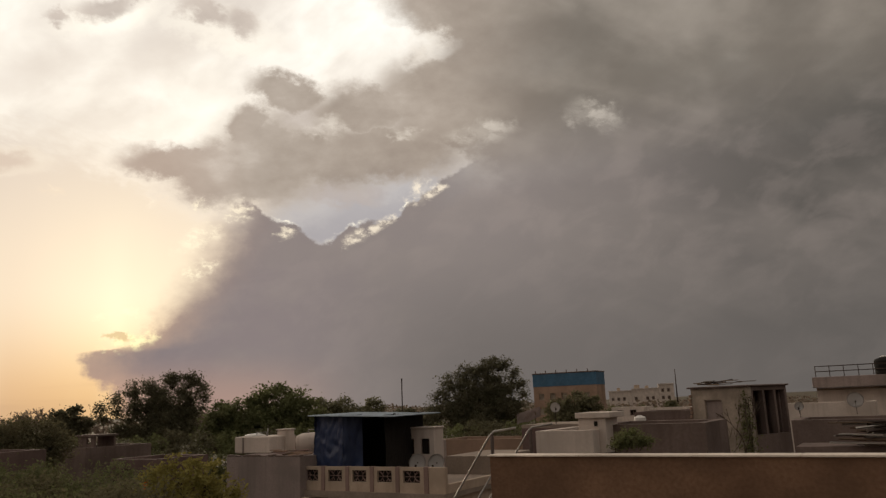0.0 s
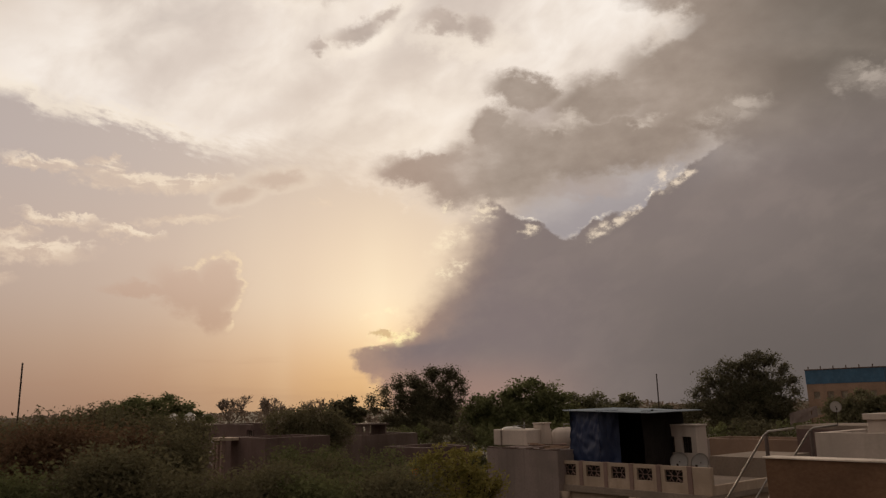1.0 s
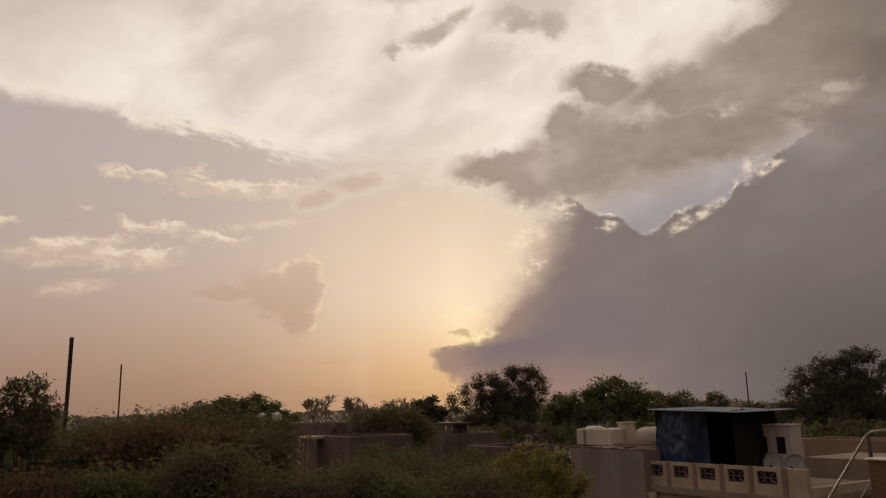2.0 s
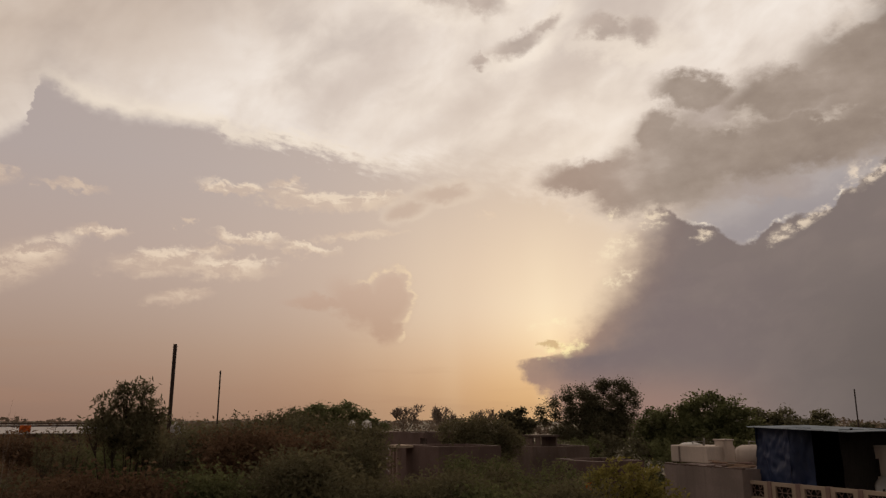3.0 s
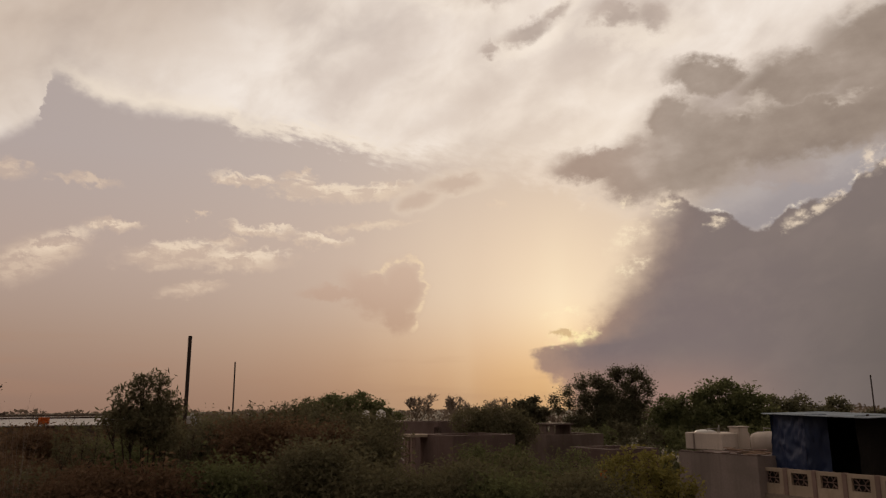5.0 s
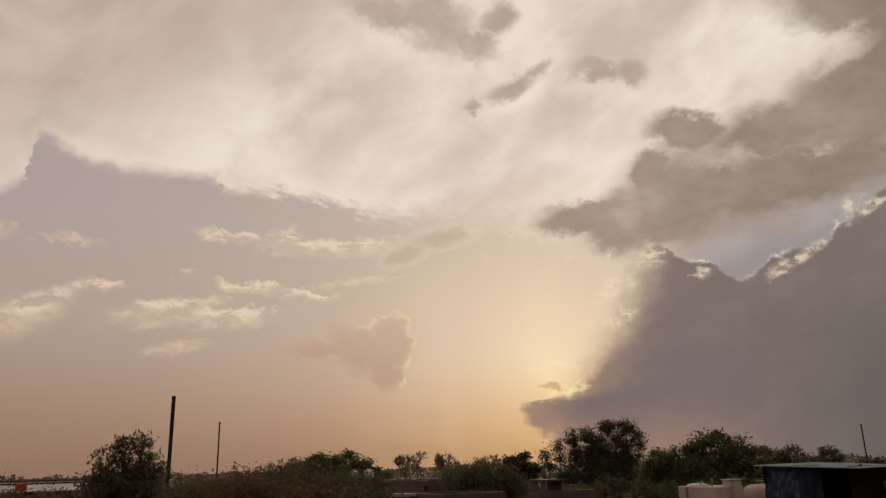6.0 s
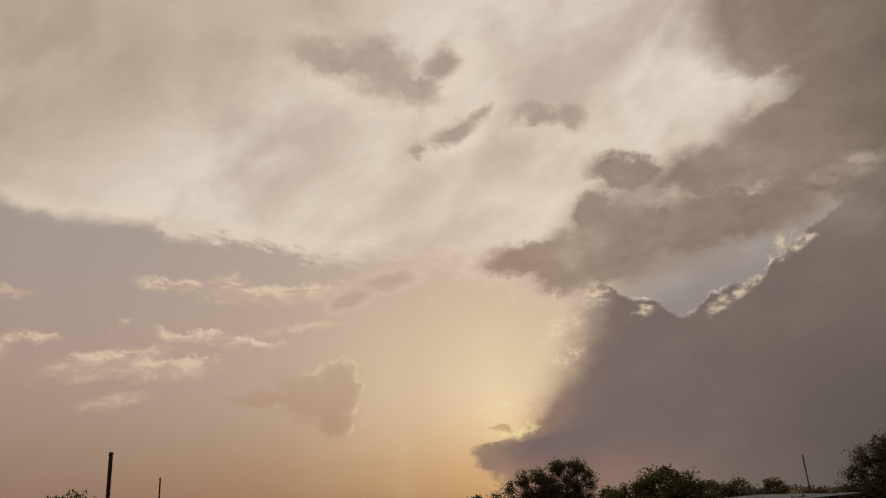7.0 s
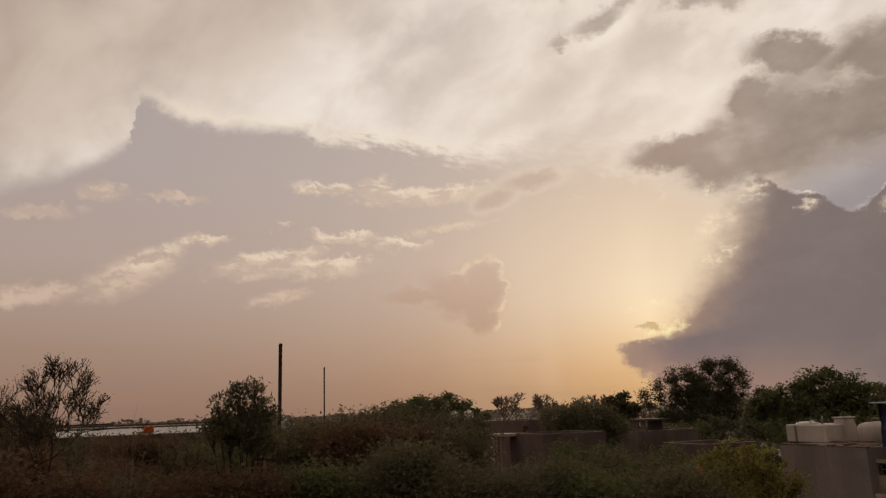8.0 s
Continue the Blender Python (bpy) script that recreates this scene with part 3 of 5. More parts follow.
def tree(name, label, az, d, lobes, leaf=0.3, slim=0.5, count=6000, mat=None, clump=0.6, trunk=0.2, seed=1, droop=0.3, category="tree", group="", fork=0.45, per=24, shell=0.45):
    """A trunk, limbs to each lobe and twigs to its clumps. lobes: (right, back, height, half width, half height) in metres about the trunk's foot, the trunk facing the roof."""
    rg = np.random.default_rng(seed)
    t = thing(name, spot(az, d), -az, label, category, group)
    top = max(l[2] for l in lobes)
    base = Vector((0, 0, 0))
    neck = Vector((rg.normal() * 0.15, rg.normal() * 0.15, top * fork))
    bm = bmesh.new()
    tube(bm, [base, base.lerp(neck, 0.5) + Vector((0.1 * rg.normal(), 0.1 * rg.normal(), 0)), neck], [trunk, trunk * 0.8, trunk * 0.62], 8)
    part("trunk", bm, M_BARK, t, smooth=True)
    vol = np.array([l[3] * l[3] * l[4] for l in lobes]) ** 0.75
    share = vol / vol.sum()
    pts = []
    bm = bmesh.new()
    for l, s in zip(lobes, share):
        c = Vector(l[:3])
        mid = neck.lerp(c, 0.55) + Vector(rg.normal(size=3) * 0.12 * l[3])
        tube(bm, [neck - Vector((0, 0, 0.2)), mid, c], [trunk * 0.5, trunk * 0.3, trunk * 0.12], 5)
        k = max(5, int(count * s / per))
        u = rg.normal(size=(k, 3))
        u /= np.linalg.norm(u, axis=1, keepdims=True)
        r = rg.uniform(shell, 1.0, (k, 1)) ** 0.6
        cc = np.array(c) + u * r * np.array([l[3], l[3], l[4]])
        for q in cc[:: max(1, k // 14)]:
            tube(bm, [mid.lerp(c, 0.7), Vector(q)], [trunk * 0.13, trunk * 0.03], 3)
        spread = clump * rg.uniform(0.5, 1.15, (k, 1, 1))
        pts.append((cc[:, None, :] + rg.normal(size=(k, per, 3)) * spread * np.array([0.5, 0.5, 0.36])).reshape(-1, 3))
    part("bough", bm, M_BARK, t)
    pts = np.concatenate(pts)
    leaf_mesh("crown", pts, leaf, slim, mat or M_LEAF_GREEN, t, droop, seed)
    return t


def bare_tree(name, label, az, d, height, spread, seed=1, levels=5, trunk=0.12, leaves=0, leaf=0.1, mat=M_TWIG, leafmat=None, group="", base=0.0, thin=0.006, reach=None, stem=0.0):
    rg = random.Random(seed)
    t = thing(name, spot(az, d, base), -az, label, "tree", group)
    bm = bmesh.new()
    tips = []

    def grow(p, dirn, length, r, lv):
        q = p + dirn * length * 0.5 + Vector((rg.gauss(0, 0.05), rg.gauss(0, 0.05), 0.02)) * length
        e = q + (dirn + Vector((rg.gauss(0, 0.12), rg.gauss(0, 0.12), 0.08))).normalized() * length * 0.5
        tube(bm, [p, q, e], [r, r * 0.8, max(thin, r * 0.6)], 5 if lv > 3 else 3)
        if lv == 0:
            tips.append(e)
            return
        for k in range(rg.choice((2, 3, 3))):
            nd = (dirn + Vector((rg.gauss(0, spread), rg.gauss(0, spread), rg.gauss(0.18, 0.25)))).normalized()
            grow(e if k else q.lerp(e, 0.6), nd, length * rg.uniform(0.62, 0.85), max(thin, r * 0.58), lv - 1)
        if lv < 5:
            tips.append(e)
    grow(Vector((0, 0, 0)), Vector((0.03, 0, 1)), height * (0.12 if stem else 0.3), trunk, levels)
    # scale the whole to the wanted height
    k = height / max(v.co.z for v in bm.verts)
    rr = sorted(math.hypot(v.co.x, v.co.y) for v in bm.verts)[int(len(bm.verts) * 0.93)]
    kx = reach / rr if reach else 1.0
    for v in bm.verts:
        v.co = (v.co.x * kx, v.co.y * kx, v.co.z * k + stem)
    if stem:
        tube(bm, [(0, 0, -0.4), (0.05, 0.03, stem * 0.5), (0, 0, stem + 0.03)], [trunk * 1.5, trunk * 1.2, trunk], 6)
    part("branchwork", bm, mat, t)
    if leaves:
        g = np.random.default_rng(seed)
        tp = np.array([(p.x * kx, p.y * kx, p.z * k + stem) for p in tips])
        pick = tp[g.integers(0, len(tp), leaves)] + g.normal(size=(leaves, 3)) * leaf * 1.3
        leaf_mesh("crown", pick, leaf, 0.35, leafmat or M_LEAF_DARK, t, 0.6, seed)
    return t

# ---- ground ----
bm = bmesh.new()
N = 48
grid = [[bm.verts.new((math.copysign(abs(i / N * 2 - 1) ** 2.2, i / N * 2 - 1) * 2400, math.copysign(abs(j / N * 2 - 1) ** 2.2, j / N * 2 - 1) * 2400,
                       -0.35 + 0.3 * noise.noise((i * 0.37, j * 0.41, 0.2)))) for j in range(N + 1)] for i in range(N + 1)]
for i in range(N):
    for j in range(N):
        bm.faces.new((grid[i][j], grid[i + 1][j], grid[i + 1][j + 1], grid[i][j + 1]))
tagged(part("ground", bm, M_GROUND, smooth=True), "dry brown earth with patches of scrub", "ground", kind="structure")

# ---- the house that the camera stands on, with its parapet and stair ----
CORNER = spot(4.6, 8.65)
own = thing("terrace_house", CORNER, GRID, "brown plastered house with a flat roof terrace", "house")
part("wall", box(bmesh.new(), 0.02, 11, -12, -0.02, -0.4, 6.45), M_BROWN, own)
part("roof_slab", box(bmesh.new(), 0, 11.1, -12.1, 0.0, 6.45, 6.6), M_ROOF, own)
par = part("parapet", box(bmesh.new(), 0, 11.1, -0.2, 0, 6.6, 7.615), M_BROWN, own, "weathered brown plaster parapet")
x = -0.02
rg = random.Random(4)
while x < 11.1:
    w = rg.uniform(0.9, 1.5)
    part("coping", box(bmesh.new(), x, min(x + w - 0.006, 11.12), -0.225, 0.02, 7.615, 7.632 + rg.uniform(0, 0.004), 0.004), M_COPING, par, "chipped pale cement coping")
    x += w
part("kerb", box(bmesh.new(), 0, 0.15, -12, -0.2, 6.6, 6.82), M_BROWN, own)

stair = thing("outdoor_stair", CORNER, GRID, "steep outside stair with bent pipe handrails", "stair")
for k in range(24):
    part("step", box(bmesh.new(), -0.06 - (k + 1) * 0.19, -0.04 - k * 0.19, 0.05, 1.1, 6.34 - k * 0.26, 6.4 - k * 0.26, 0.008), M_ROOF, stair)
for y in (0.0, 1.02):
    run = Vector((-0.5, 0, -0.69)).normalized()
    top = Vector((-0.07, y, 7.86))
    bm = bmesh.new()
    tube(bm, [top + Vector((0.30, 0, 0.045)), top + Vector((0.03, 0, 0.01)), top + run * 0.04, top + run * 7.6], 0.012, 8)
    part("handrail", bm, M_STEEL, stair, "bent pale steel handrail", smooth=True)
    for drop in (0.42, 0.62):
        bm = bmesh.new()
        tube(bm, [top + Vector((-0.02, 0, -drop - 0.03)), top + Vector((-0.02, 0, -drop - 0.03)) + run * 7.0], 0.010, 6)
        part("mid_rail", bm, M_STEEL, stair, smooth=True)
    bm = bmesh.new()
    tube(bm, [top + Vector((0, 0, -0.02)), top + Vector((0, 0, -1.55))], 0.020, 8)
    part("post", bm, M_RUST, stair, "rusty iron post", smooth=True)
    bm = bmesh.new()
    tube(bm, [top + run * 7.4, (top.x + run.x * 7.4, y, -0.3)], 0.024, 8)
    part("post", bm, M_RUST, stair, smooth=True)

# ---- the house with the pierced balustrade ----
B_AZ, B_D, B_TOP, B_W = -9.94, 24.27, 6.5, 5.12
FLOOR_B = B_TOP - 0.82
bal = house("balustrade_house", "cream house with a pierced terrace balustrade", B_AZ, B_D, B_W, 7.5, FLOOR_B, M_CREAM, holes=((1.6, 2.5, 3.1, 4.6), (3.4, 4.2, 2.9, 4.7)), eave=0.12)
lx = 0.0
for k, w in enumerate((0.91, 0.91, 0.89, 0.89, 0.95)):
    pan = part("balustrade_panel", pierced(bmesh.new(), lx + 0.13, lx + w, FLOOR_B + 0.13, B_TOP, -0.02, 0.08, [(lx + 0.25, lx + w - 0.14, FLOOR_B + 0.40, B_TOP - 0.10)]), M_CREAM, bal)
    # dark panel added behind the grille as painted shade
    part("backing", box(bmesh.new(), lx + 0.25, lx + w - 0.14, 0.062, 0.075, FLOOR_B + 0.40, B_TOP - 0.10), M_DARK, pan, "dark panel painted as the recess's shade")
    bm = bmesh.new()
    gx0, gx1, gz0, gz1 = lx + 0.25, lx + w - 0.14, FLOOR_B + 0.40, B_TOP - 0.10
    cx, cz = (gx0 + gx1) / 2, (gz0 + gz1) / 2
    for sgn in (1, -1):
        for q in (1, -1):
            tube(bm, [(cx + sgn * (gx1 - gx0) * 0.46, 0.03, cz + q * (gz1 - gz0) * 0.46), (cx + sgn * 0.10, 0.03, cz + q * 0.05), (cx + sgn * 0.04, 0.03, cz + q * (gz1 - gz0) * 0.44)], 0.013, 5)
        tube(bm, [(cx + sgn * 0.16, 0.03, gz0 + 0.02), (cx + sgn * 0.06, 0.03, cz), (cx + sgn * 0.16, 0.03, gz1 - 0.02)], 0.012, 5)
    tube(bm, [(gx0, 0.03, cz), (gx1, 0.03, cz)], 0.011, 5)
    part("grille", bm, M_PINK, pan, "scrolled cement grille")
    part("pier", box(bmesh.new(), lx, lx + 0.13, -0.05, 0.1, FLOOR_B + 0.13, B_TOP + 0.01, 0.008), M_PINK, bal, "pink painted pier")
    lx += w
part("pier", box(bmesh.new(), lx, lx + 0.14, -0.05, 0.1, FLOOR_B + 0.13, B_TOP + 0.01, 0.008), M_PINK, bal)
part("plain_panel", box(bmesh.new(), lx + 0.14, B_W + 0.12, -0.02, 0.1, FLOOR_B + 0.13, B_TOP, 0.008), M_CREAM, bal)
part("side_parapet", box(bmesh.new(), B_W, B_W + 0.12, 0.1, 7.4, FLOOR_B + 0.13, B_TOP - 0.45, 0.008), M_CREAM, bal)
part("ledge", box(bmesh.new(), -0.2, B_W + 0.2, -0.12, 0.2, FLOOR_B - 0.06, FLOOR_B, 0.01), M_ROOF, bal)
for cxp in (0.35, 2.9):
    bm = bmesh.new()
    lathe(bm, [(0.13, -0.3), (0.13, FLOOR_B - 0.3), (0.2, FLOOR_B - 0.06)], 14, (cxp, -0.06, 0))
    part("column", bm, M_CREAM, bal, smooth=True)


def on_house(az, d, off=0.0):
    return spot(az, d, FLOOR_B + 0.13 + off)


# tarpaulin shed on that terrace
shed = thing("tarpaulin_shed", on_house(-8.72, 24.45), GRID, "blue tarpaulin shed under a corrugated tin roof", "shed")
SH = 2.18


def cloth(bm, p0, p1, z0, z1, nx=26, nz=18, amp=0.05, seed=0.0):
    """A hanging sheet with folds and sag."""
    p0, p1 = Vector(p0), Vector(p1)
    nrm = (p1 - p0).cross(Vector((0, 0, 1))).normalized()
    rows = []
    for j in range(nz + 1):
        row = []
        for i in range(nx + 1):
            u, v = i / nx, j / nz
            p = p0.lerp(p1, u)
            f = noise.noise((u * 2.5 + seed, v * 1.6, seed)) * amp * 1.4 + noise.noise((u * 5 + v * 6, v * 9 - u * 3, seed + 3)) * amp * 0.9 - abs(noise.noise((u * 7 + v * 4 + seed, v * 8 - u * 5, seed + 5))) * amp * 1.1 - abs(noise.noise((u * 15 - v * 9, v * 13 + u * 6, seed + 8))) * amp * 0.5
            row.append(bm.verts.new((p.x + nrm.x * f, p.y + nrm.y * f, z0 + (z1 - z0) * v + (0.03 * math.sin(u * 9) if j == 0 else 0))))
        rows.append(row)
    for a, b in zip(rows, rows[1:]):
        for i in range(nx):
            bm.faces.new((a[i], a[i + 1], b[i + 1], b[i]))
    return bm


for p in ((0, 0.05), (2.58, 0.6), (0, 1.95), (2.58, 1.95)):
    bm = bmesh.new()
    tube(bm, [(p[0], p[1], 0), (p[0], p[1], SH - 0.02)], 0.04, 6)
    part("post", bm, M_RUST, shed)
part("tarpaulin", cloth(bmesh.new(), (-0.05, -0.06, 0), (1.12, -0.07, 0), 0.25, SH - 0.02, 34, 26, 0.05, 1.7), M_TARP, shed, "creased blue tarpaulin", smooth=True)
part("tarpaulin", cloth(bmesh.new(), (1.10, -0.05, 0), (1.55, 0.35, 0), 0.2, SH - 0.02, 14, 20, 0.05, 4.2), M_TARP, shed, "creased blue tarpaulin", smooth=True)
part("tarpaulin", cloth(bmesh.new(), (-0.06, 2.05, 0), (-0.06, -0.06, 0), 0.2, SH - 0.02, 20, 18, seed=6.2), M_TARP, shed, "creased blue tarpaulin", smooth=True)
# near-black sheets added as the shade inside the shed
part("back_sheet", cloth(bmesh.new(), (2.65, 2.05, 0), (-0.05, 2.05, 0), 0.0, SH - 0.02, 20, 8, seed=8.2), M_DARK, shed, "near-black sheet standing in for shade in the opening")
part("side_sheet", cloth(bmesh.new(), (2.65, 0.02, 0), (2.65, 2.05, 0), 0.0, SH - 0.05, 20, 8, seed=9.2), M_DARK, shed)
bm = bmesh.new()
rows = []
for i in range(121):
    xx = -0.12 + i * 3.3 / 120
    zz = SH + 0.012 * math.sin(i * math.tau / 3.0)
    rows.append([bm.verts.new((xx, yy, zz + 0.015 * (2.2 - yy) * 0 - 0.03 * xx + yy * 0.012 + oo)) for yy, oo in ((-0.28, 0), (2.3, 0), (2.3, -0.012), (-0.28, -0.012))])
for a, b in zip(rows, rows[1:]):
    for k in range(4):
        bm.faces.new((a[k], b[k], b[(k + 1) % 4], a[(k + 1) % 4]))
part("roof_sheet", bm, M_TIN, shed, "corrugated galvanised roof sheet")

# small room with two windows, and two dishes
room = thing("rooftop_room", on_house(-2.6, 24.2), GRID, "pale rooftop room with two dark windows", "room")
part("wall", pierced(bmesh.new(), 0, 1.25, 0, 1.66, 0, 0.12, [(0.22, 0.52, 0.9, 1.36), (0.76, 1.08, 0.9, 1.36)]), M_CREAMROOM, room)
bm = bmesh.new()
box(bm, 0, 0.12, 0.12, 0.55, 0, 1.66), box(bm, 1.13, 1.25, 0.12, 0.55, 0, 1.66)
part("side_wall", bm, M_CREAMROOM, room)
part("roof_slab", box(bmesh.new(), -0.03, 1.28, -0.03, 0.58, 1.66, 1.71, 0.01), M_CREAMROOM, room)
for x0, x1 in ((0.22, 0.52), (0.76, 1.08)):
    wn = part("window", box(bmesh.new(), x0, x1, 0.09, 0.1, 0.9, 1.36), M_DARK, room)
    bm = bmesh.new()
    for k in range(1, 4):
        tube(bm, [(x0 + (x1 - x0) * k / 4, 0.06, 0.94), (x0 + (x1 - x0) * k / 4, 0.06, 1.35)], 0.008, 5)
    part("bar_grid", bm, M_RUST, wn)


def dish(at, size, label, turn=-10):
    d_ = thing("satellite_dish", at, turn, label, "satellite dish", "dishes on the terrace")
    bm = bmesh.new()
    rings = []
    tilt = Matrix.Rotation(radians(68), 4, "X")
    for j in range(7):
        r = size * (j + 0.15) / 6.15
        rings.append([bm.verts.new(tilt @ Vector((r * math.cos(k * math.tau / 24), r * math.sin(k * math.tau / 24) * 1.06, 0.28 * r * r / size)) + Vector((0, 0, 0.62))) for k in range(24)])
    for a, b in zip(rings, rings[1:]):
        for k in range(24):
            bm.faces.new((a[k], a[(k + 1) % 24], b[(k + 1) % 24], b[k]))
    bm.faces.new(rings[0])
    bmesh.ops.solidify(bm, geom=bm.faces[:], thickness=0.012)
    part("reflector", bm, M_DISH, d_, smooth=True)
    bm = bmesh.new()
    tube(bm, [(0, 0.06, 0), (0, 0.06, 0.6), (0, 0.0, 0.64)], 0.02, 6)
    part("mast", bm, M_RUST, d_)
    bm = bmesh.new()
    tube(bm, [(0, -0.05, 0.36), (0, -0.3, 0.56)], 0.009, 5)
    part("feed_arm", bm, M_RUST, d_)
    part("receiver", box(bmesh.new(), -0.025, 0.025, -0.34, -0.27, 0.53, 0.61, 0.008), M_RUST, d_)
    return d_


dish(on_house(-1.35, 22.6, 0.1), 0.25, "grey satellite dish before a rooftop room")
dish(on_house(0.05, 22.2, 0.1), 0.25, "grey satellite dish at the balustrade corner", -22)
for az, dd, hh in ((-1.35, 22.6, 0.1), (0.05, 22.2, 0.1)):
    tagged(part("plinth", box(bmesh.new(), -0.16, 0.16, -0.16, 0.16, 0, hh + 0.01, 0.01), M_ROOF), "cement block under a dish", "block", "dishes on the terrace").matrix_basis = Matrix.Translation(on_house(az, dd))


def sticks(name, label, at, turn, n, length, spread, high, seed, mats=(M_WOOD, M_WOOD, M_RUST)):
    """A loose heap of boards and rods."""
    rg = random.Random(seed)
    s = thing(name, at, turn, label, "heap")
    for k in range(n):
        a = rg.gauss(0, 0.35)
        l = length * rg.uniform(0.5, 1.0)
        c = Vector((rg.uniform(-spread, spread), rg.uniform(-0.3, 0.3), 0.03 + high * k / n))
        dv = Vector((math.cos(a), math.sin(a), rg.gauss(0, 0.05))) * l / 2
        bm = bmesh.new()
        if rg.random() < 0.5:
            tube(bm, [c - dv, c + dv], rg.uniform(0.015, 0.035), 5)
        else:
            box(bm, -l / 2, l / 2, -0.06, 0.06, -0.012, 0.012)
            bmesh.ops.transform(bm, matrix=Matrix.Translation(c) @ Matrix.Rotation(a, 4, "Z"), verts=bm.verts)
        part("stick", bm, mats[k % len(mats)], s)
    return s


sticks("scrap_heap", "scattered sticks and rubble on the terrace", on_house(-1.9, 22.9), GRID, 9, 1.0, 0.4, 0.5, 3)

# ---- grey house with white tanks on its roof ----
C_TOP = 6.8
grey_house = house("grey_house", "plain grey cement house with a flat roof", -14.95, 26.0, 3.1, 8.5, C_TOP - 0.13, M_CEMENT, roof_mat=M_CEMENT)
rg = random.Random(12)
for k in range(9):
    part("broken_edge", box(bmesh.new(), k * 0.345 + rg.uniform(0, 0.06), k * 0.345 + rg.uniform(0.25, 0.34), -0.01, 0.17, C_TOP, C_TOP + rg.uniform(0.02, 0.07), 0.012), M_DARKWALL, grey_house, "dark weathered roof edge")


def vent(parent, *pts):
    bm = bmesh.new()
    tube(bm, pts, 0.018, 6)
    part("pipe", bm, M_STEEL, parent, "bent pale vent pipe", smooth=True)


tank = thing("masonry_tank", spot(-14.45, 27.6, C_TOP), GRID, "low white plastered roof tank with pipe vents", "water tank")
part("body", box(bmesh.new(), 0, 1.62, 0, 1.3, 0, 0.55, 0.03), M_WHITE, tank)
part("buttress", box(bmesh.new(), 0.40, 0.45, -0.03, 0, 0, 0.52), M_CEMENT, tank)
bm = bmesh.new()
lathe(bm, [(0.36, 0.54), (0.33, 0.59), (0.2, 0.63), (0.02, 0.64)], 18, (0.5, 0.45, 0))
part("lid", bm, M_PLASTIC, tank, "domed white plastic lid", smooth=True)
vent(tank, (0.75, 0.3, 0.54), (0.75, 0.3, 0.67), (1.2, 0.3, 0.69), (1.2, 0.3, 0.54))
vent(tank, (1.22, 0.34, 0.54), (1.22, 0.34, 0.8))
box_ = thing("roof_hatch", spot(-11.5, 27.2, C_TOP), GRID, "square cement hatch box on the roof", "hatch")
part("body", box(bmesh.new(), 0, 0.44, 0, 0.4, 0, 0.72, 0.02), M_WHITE, box_)
part("lid", box(bmesh.new(), -0.03, 0.47, -0.03, 0.43, 0.72, 0.76, 0.01), M_WHITE, box_)
tank2 = thing("masonry_tank", spot(-10.75, 26.4, C_TOP), GRID, "rounded white roof tank with pipe vents", "water tank")
bm = bmesh.new()
lathe(bm, [(0.55, 0), (0.57, 0.44), (0.52, 0.53), (0.35, 0.6), (0.02, 0.62)], 24, (0.57, 0.6, 0))
part("body", bm, M_WHITE, tank2, smooth=True)
part("trough", box(bmesh.new(), 1.16, 1.7, 0.25, 1.1, 0, 0.56, 0.02), M_WHITE, tank2)
vent(tank2, (0.6, 0.35, 0.58), (0.6, 0.35, 0.72), (0.85, 0.35, 0.72))
vent(tank2, (0.9, 0.4, 0.5), (0.9, 0.4, 0.66), (1.25, 0.4, 0.66), (1.25, 0.4, 0.55))
sticks("rubble_heap", "bricks and boards lying on a flat roof", spot(-10.5, 24.9, C_TOP), GRID, 16, 0.7, 0.8, 0.14, 8, (M_TAN, M_WOOD, M_PINK))

# ---- roofs beyond the parapet ----
low = house("whitewashed_house", "whitewashed wall of a low house", 7.4, 17.2, 1.32, 2.2, rise(17.0, -2.3), M_WHITE, parapet=0.5)
mum = thing("stair_head", low.matrix_basis @ Vector((0.86, 0.4, rise(17.0, -2.3) - 0.5)), GRID, "small white stair-head room with a slab roof", "room")
part("wall", box(bmesh.new(), 0, 0.62, 0, 0.8, 0, 0.74, 0.01), M_WHITE, mum)
part("slab", box(bmesh.new(), -0.05, 0.75, -0.06, 0.9, 0.74, 0.86, 0.01), M_WHITE, mum)
part("window", box(bmesh.new(), 0.36, 0.44, -0.01, 0.0, 0.57, 0.67), M_DARK, mum)
house("brown_house", "dark brown plastered wall of a low house", 11.55, 17.6, 2.45, 2.2, rise(17.0, -2.05), M_DARKWALL, parapet=0.9)
house("annexe", "low dark lean-to with a flat roof behind a wall", 14.6, 31.0, 2.6, 2.5, rise(30, -1.2), M_DARKWALL, parapet=0.6)
house("pale_house", "small pale far house with a dark window", 15.6, 52.0, 2.4, 2.5, rise(51, -0.95), M_WHITE, parapet=0.6, holes=((0.95, 1.45, rise(51, -1.5), rise(51, -1.2)),), glass=M_DARK)
house("pale_house", "small greenish far house behind low walls", 13.0, 60.0, 2.5, 2.5, rise(59, -0.8), M_WHITE, parapet=0.6, holes=((0.4, 0.9, rise(59, -1.4), rise(59, -1.0)), (1.4, 1.9, rise(59, -1.4), rise(59, -1.0))), glass=M_DARK)


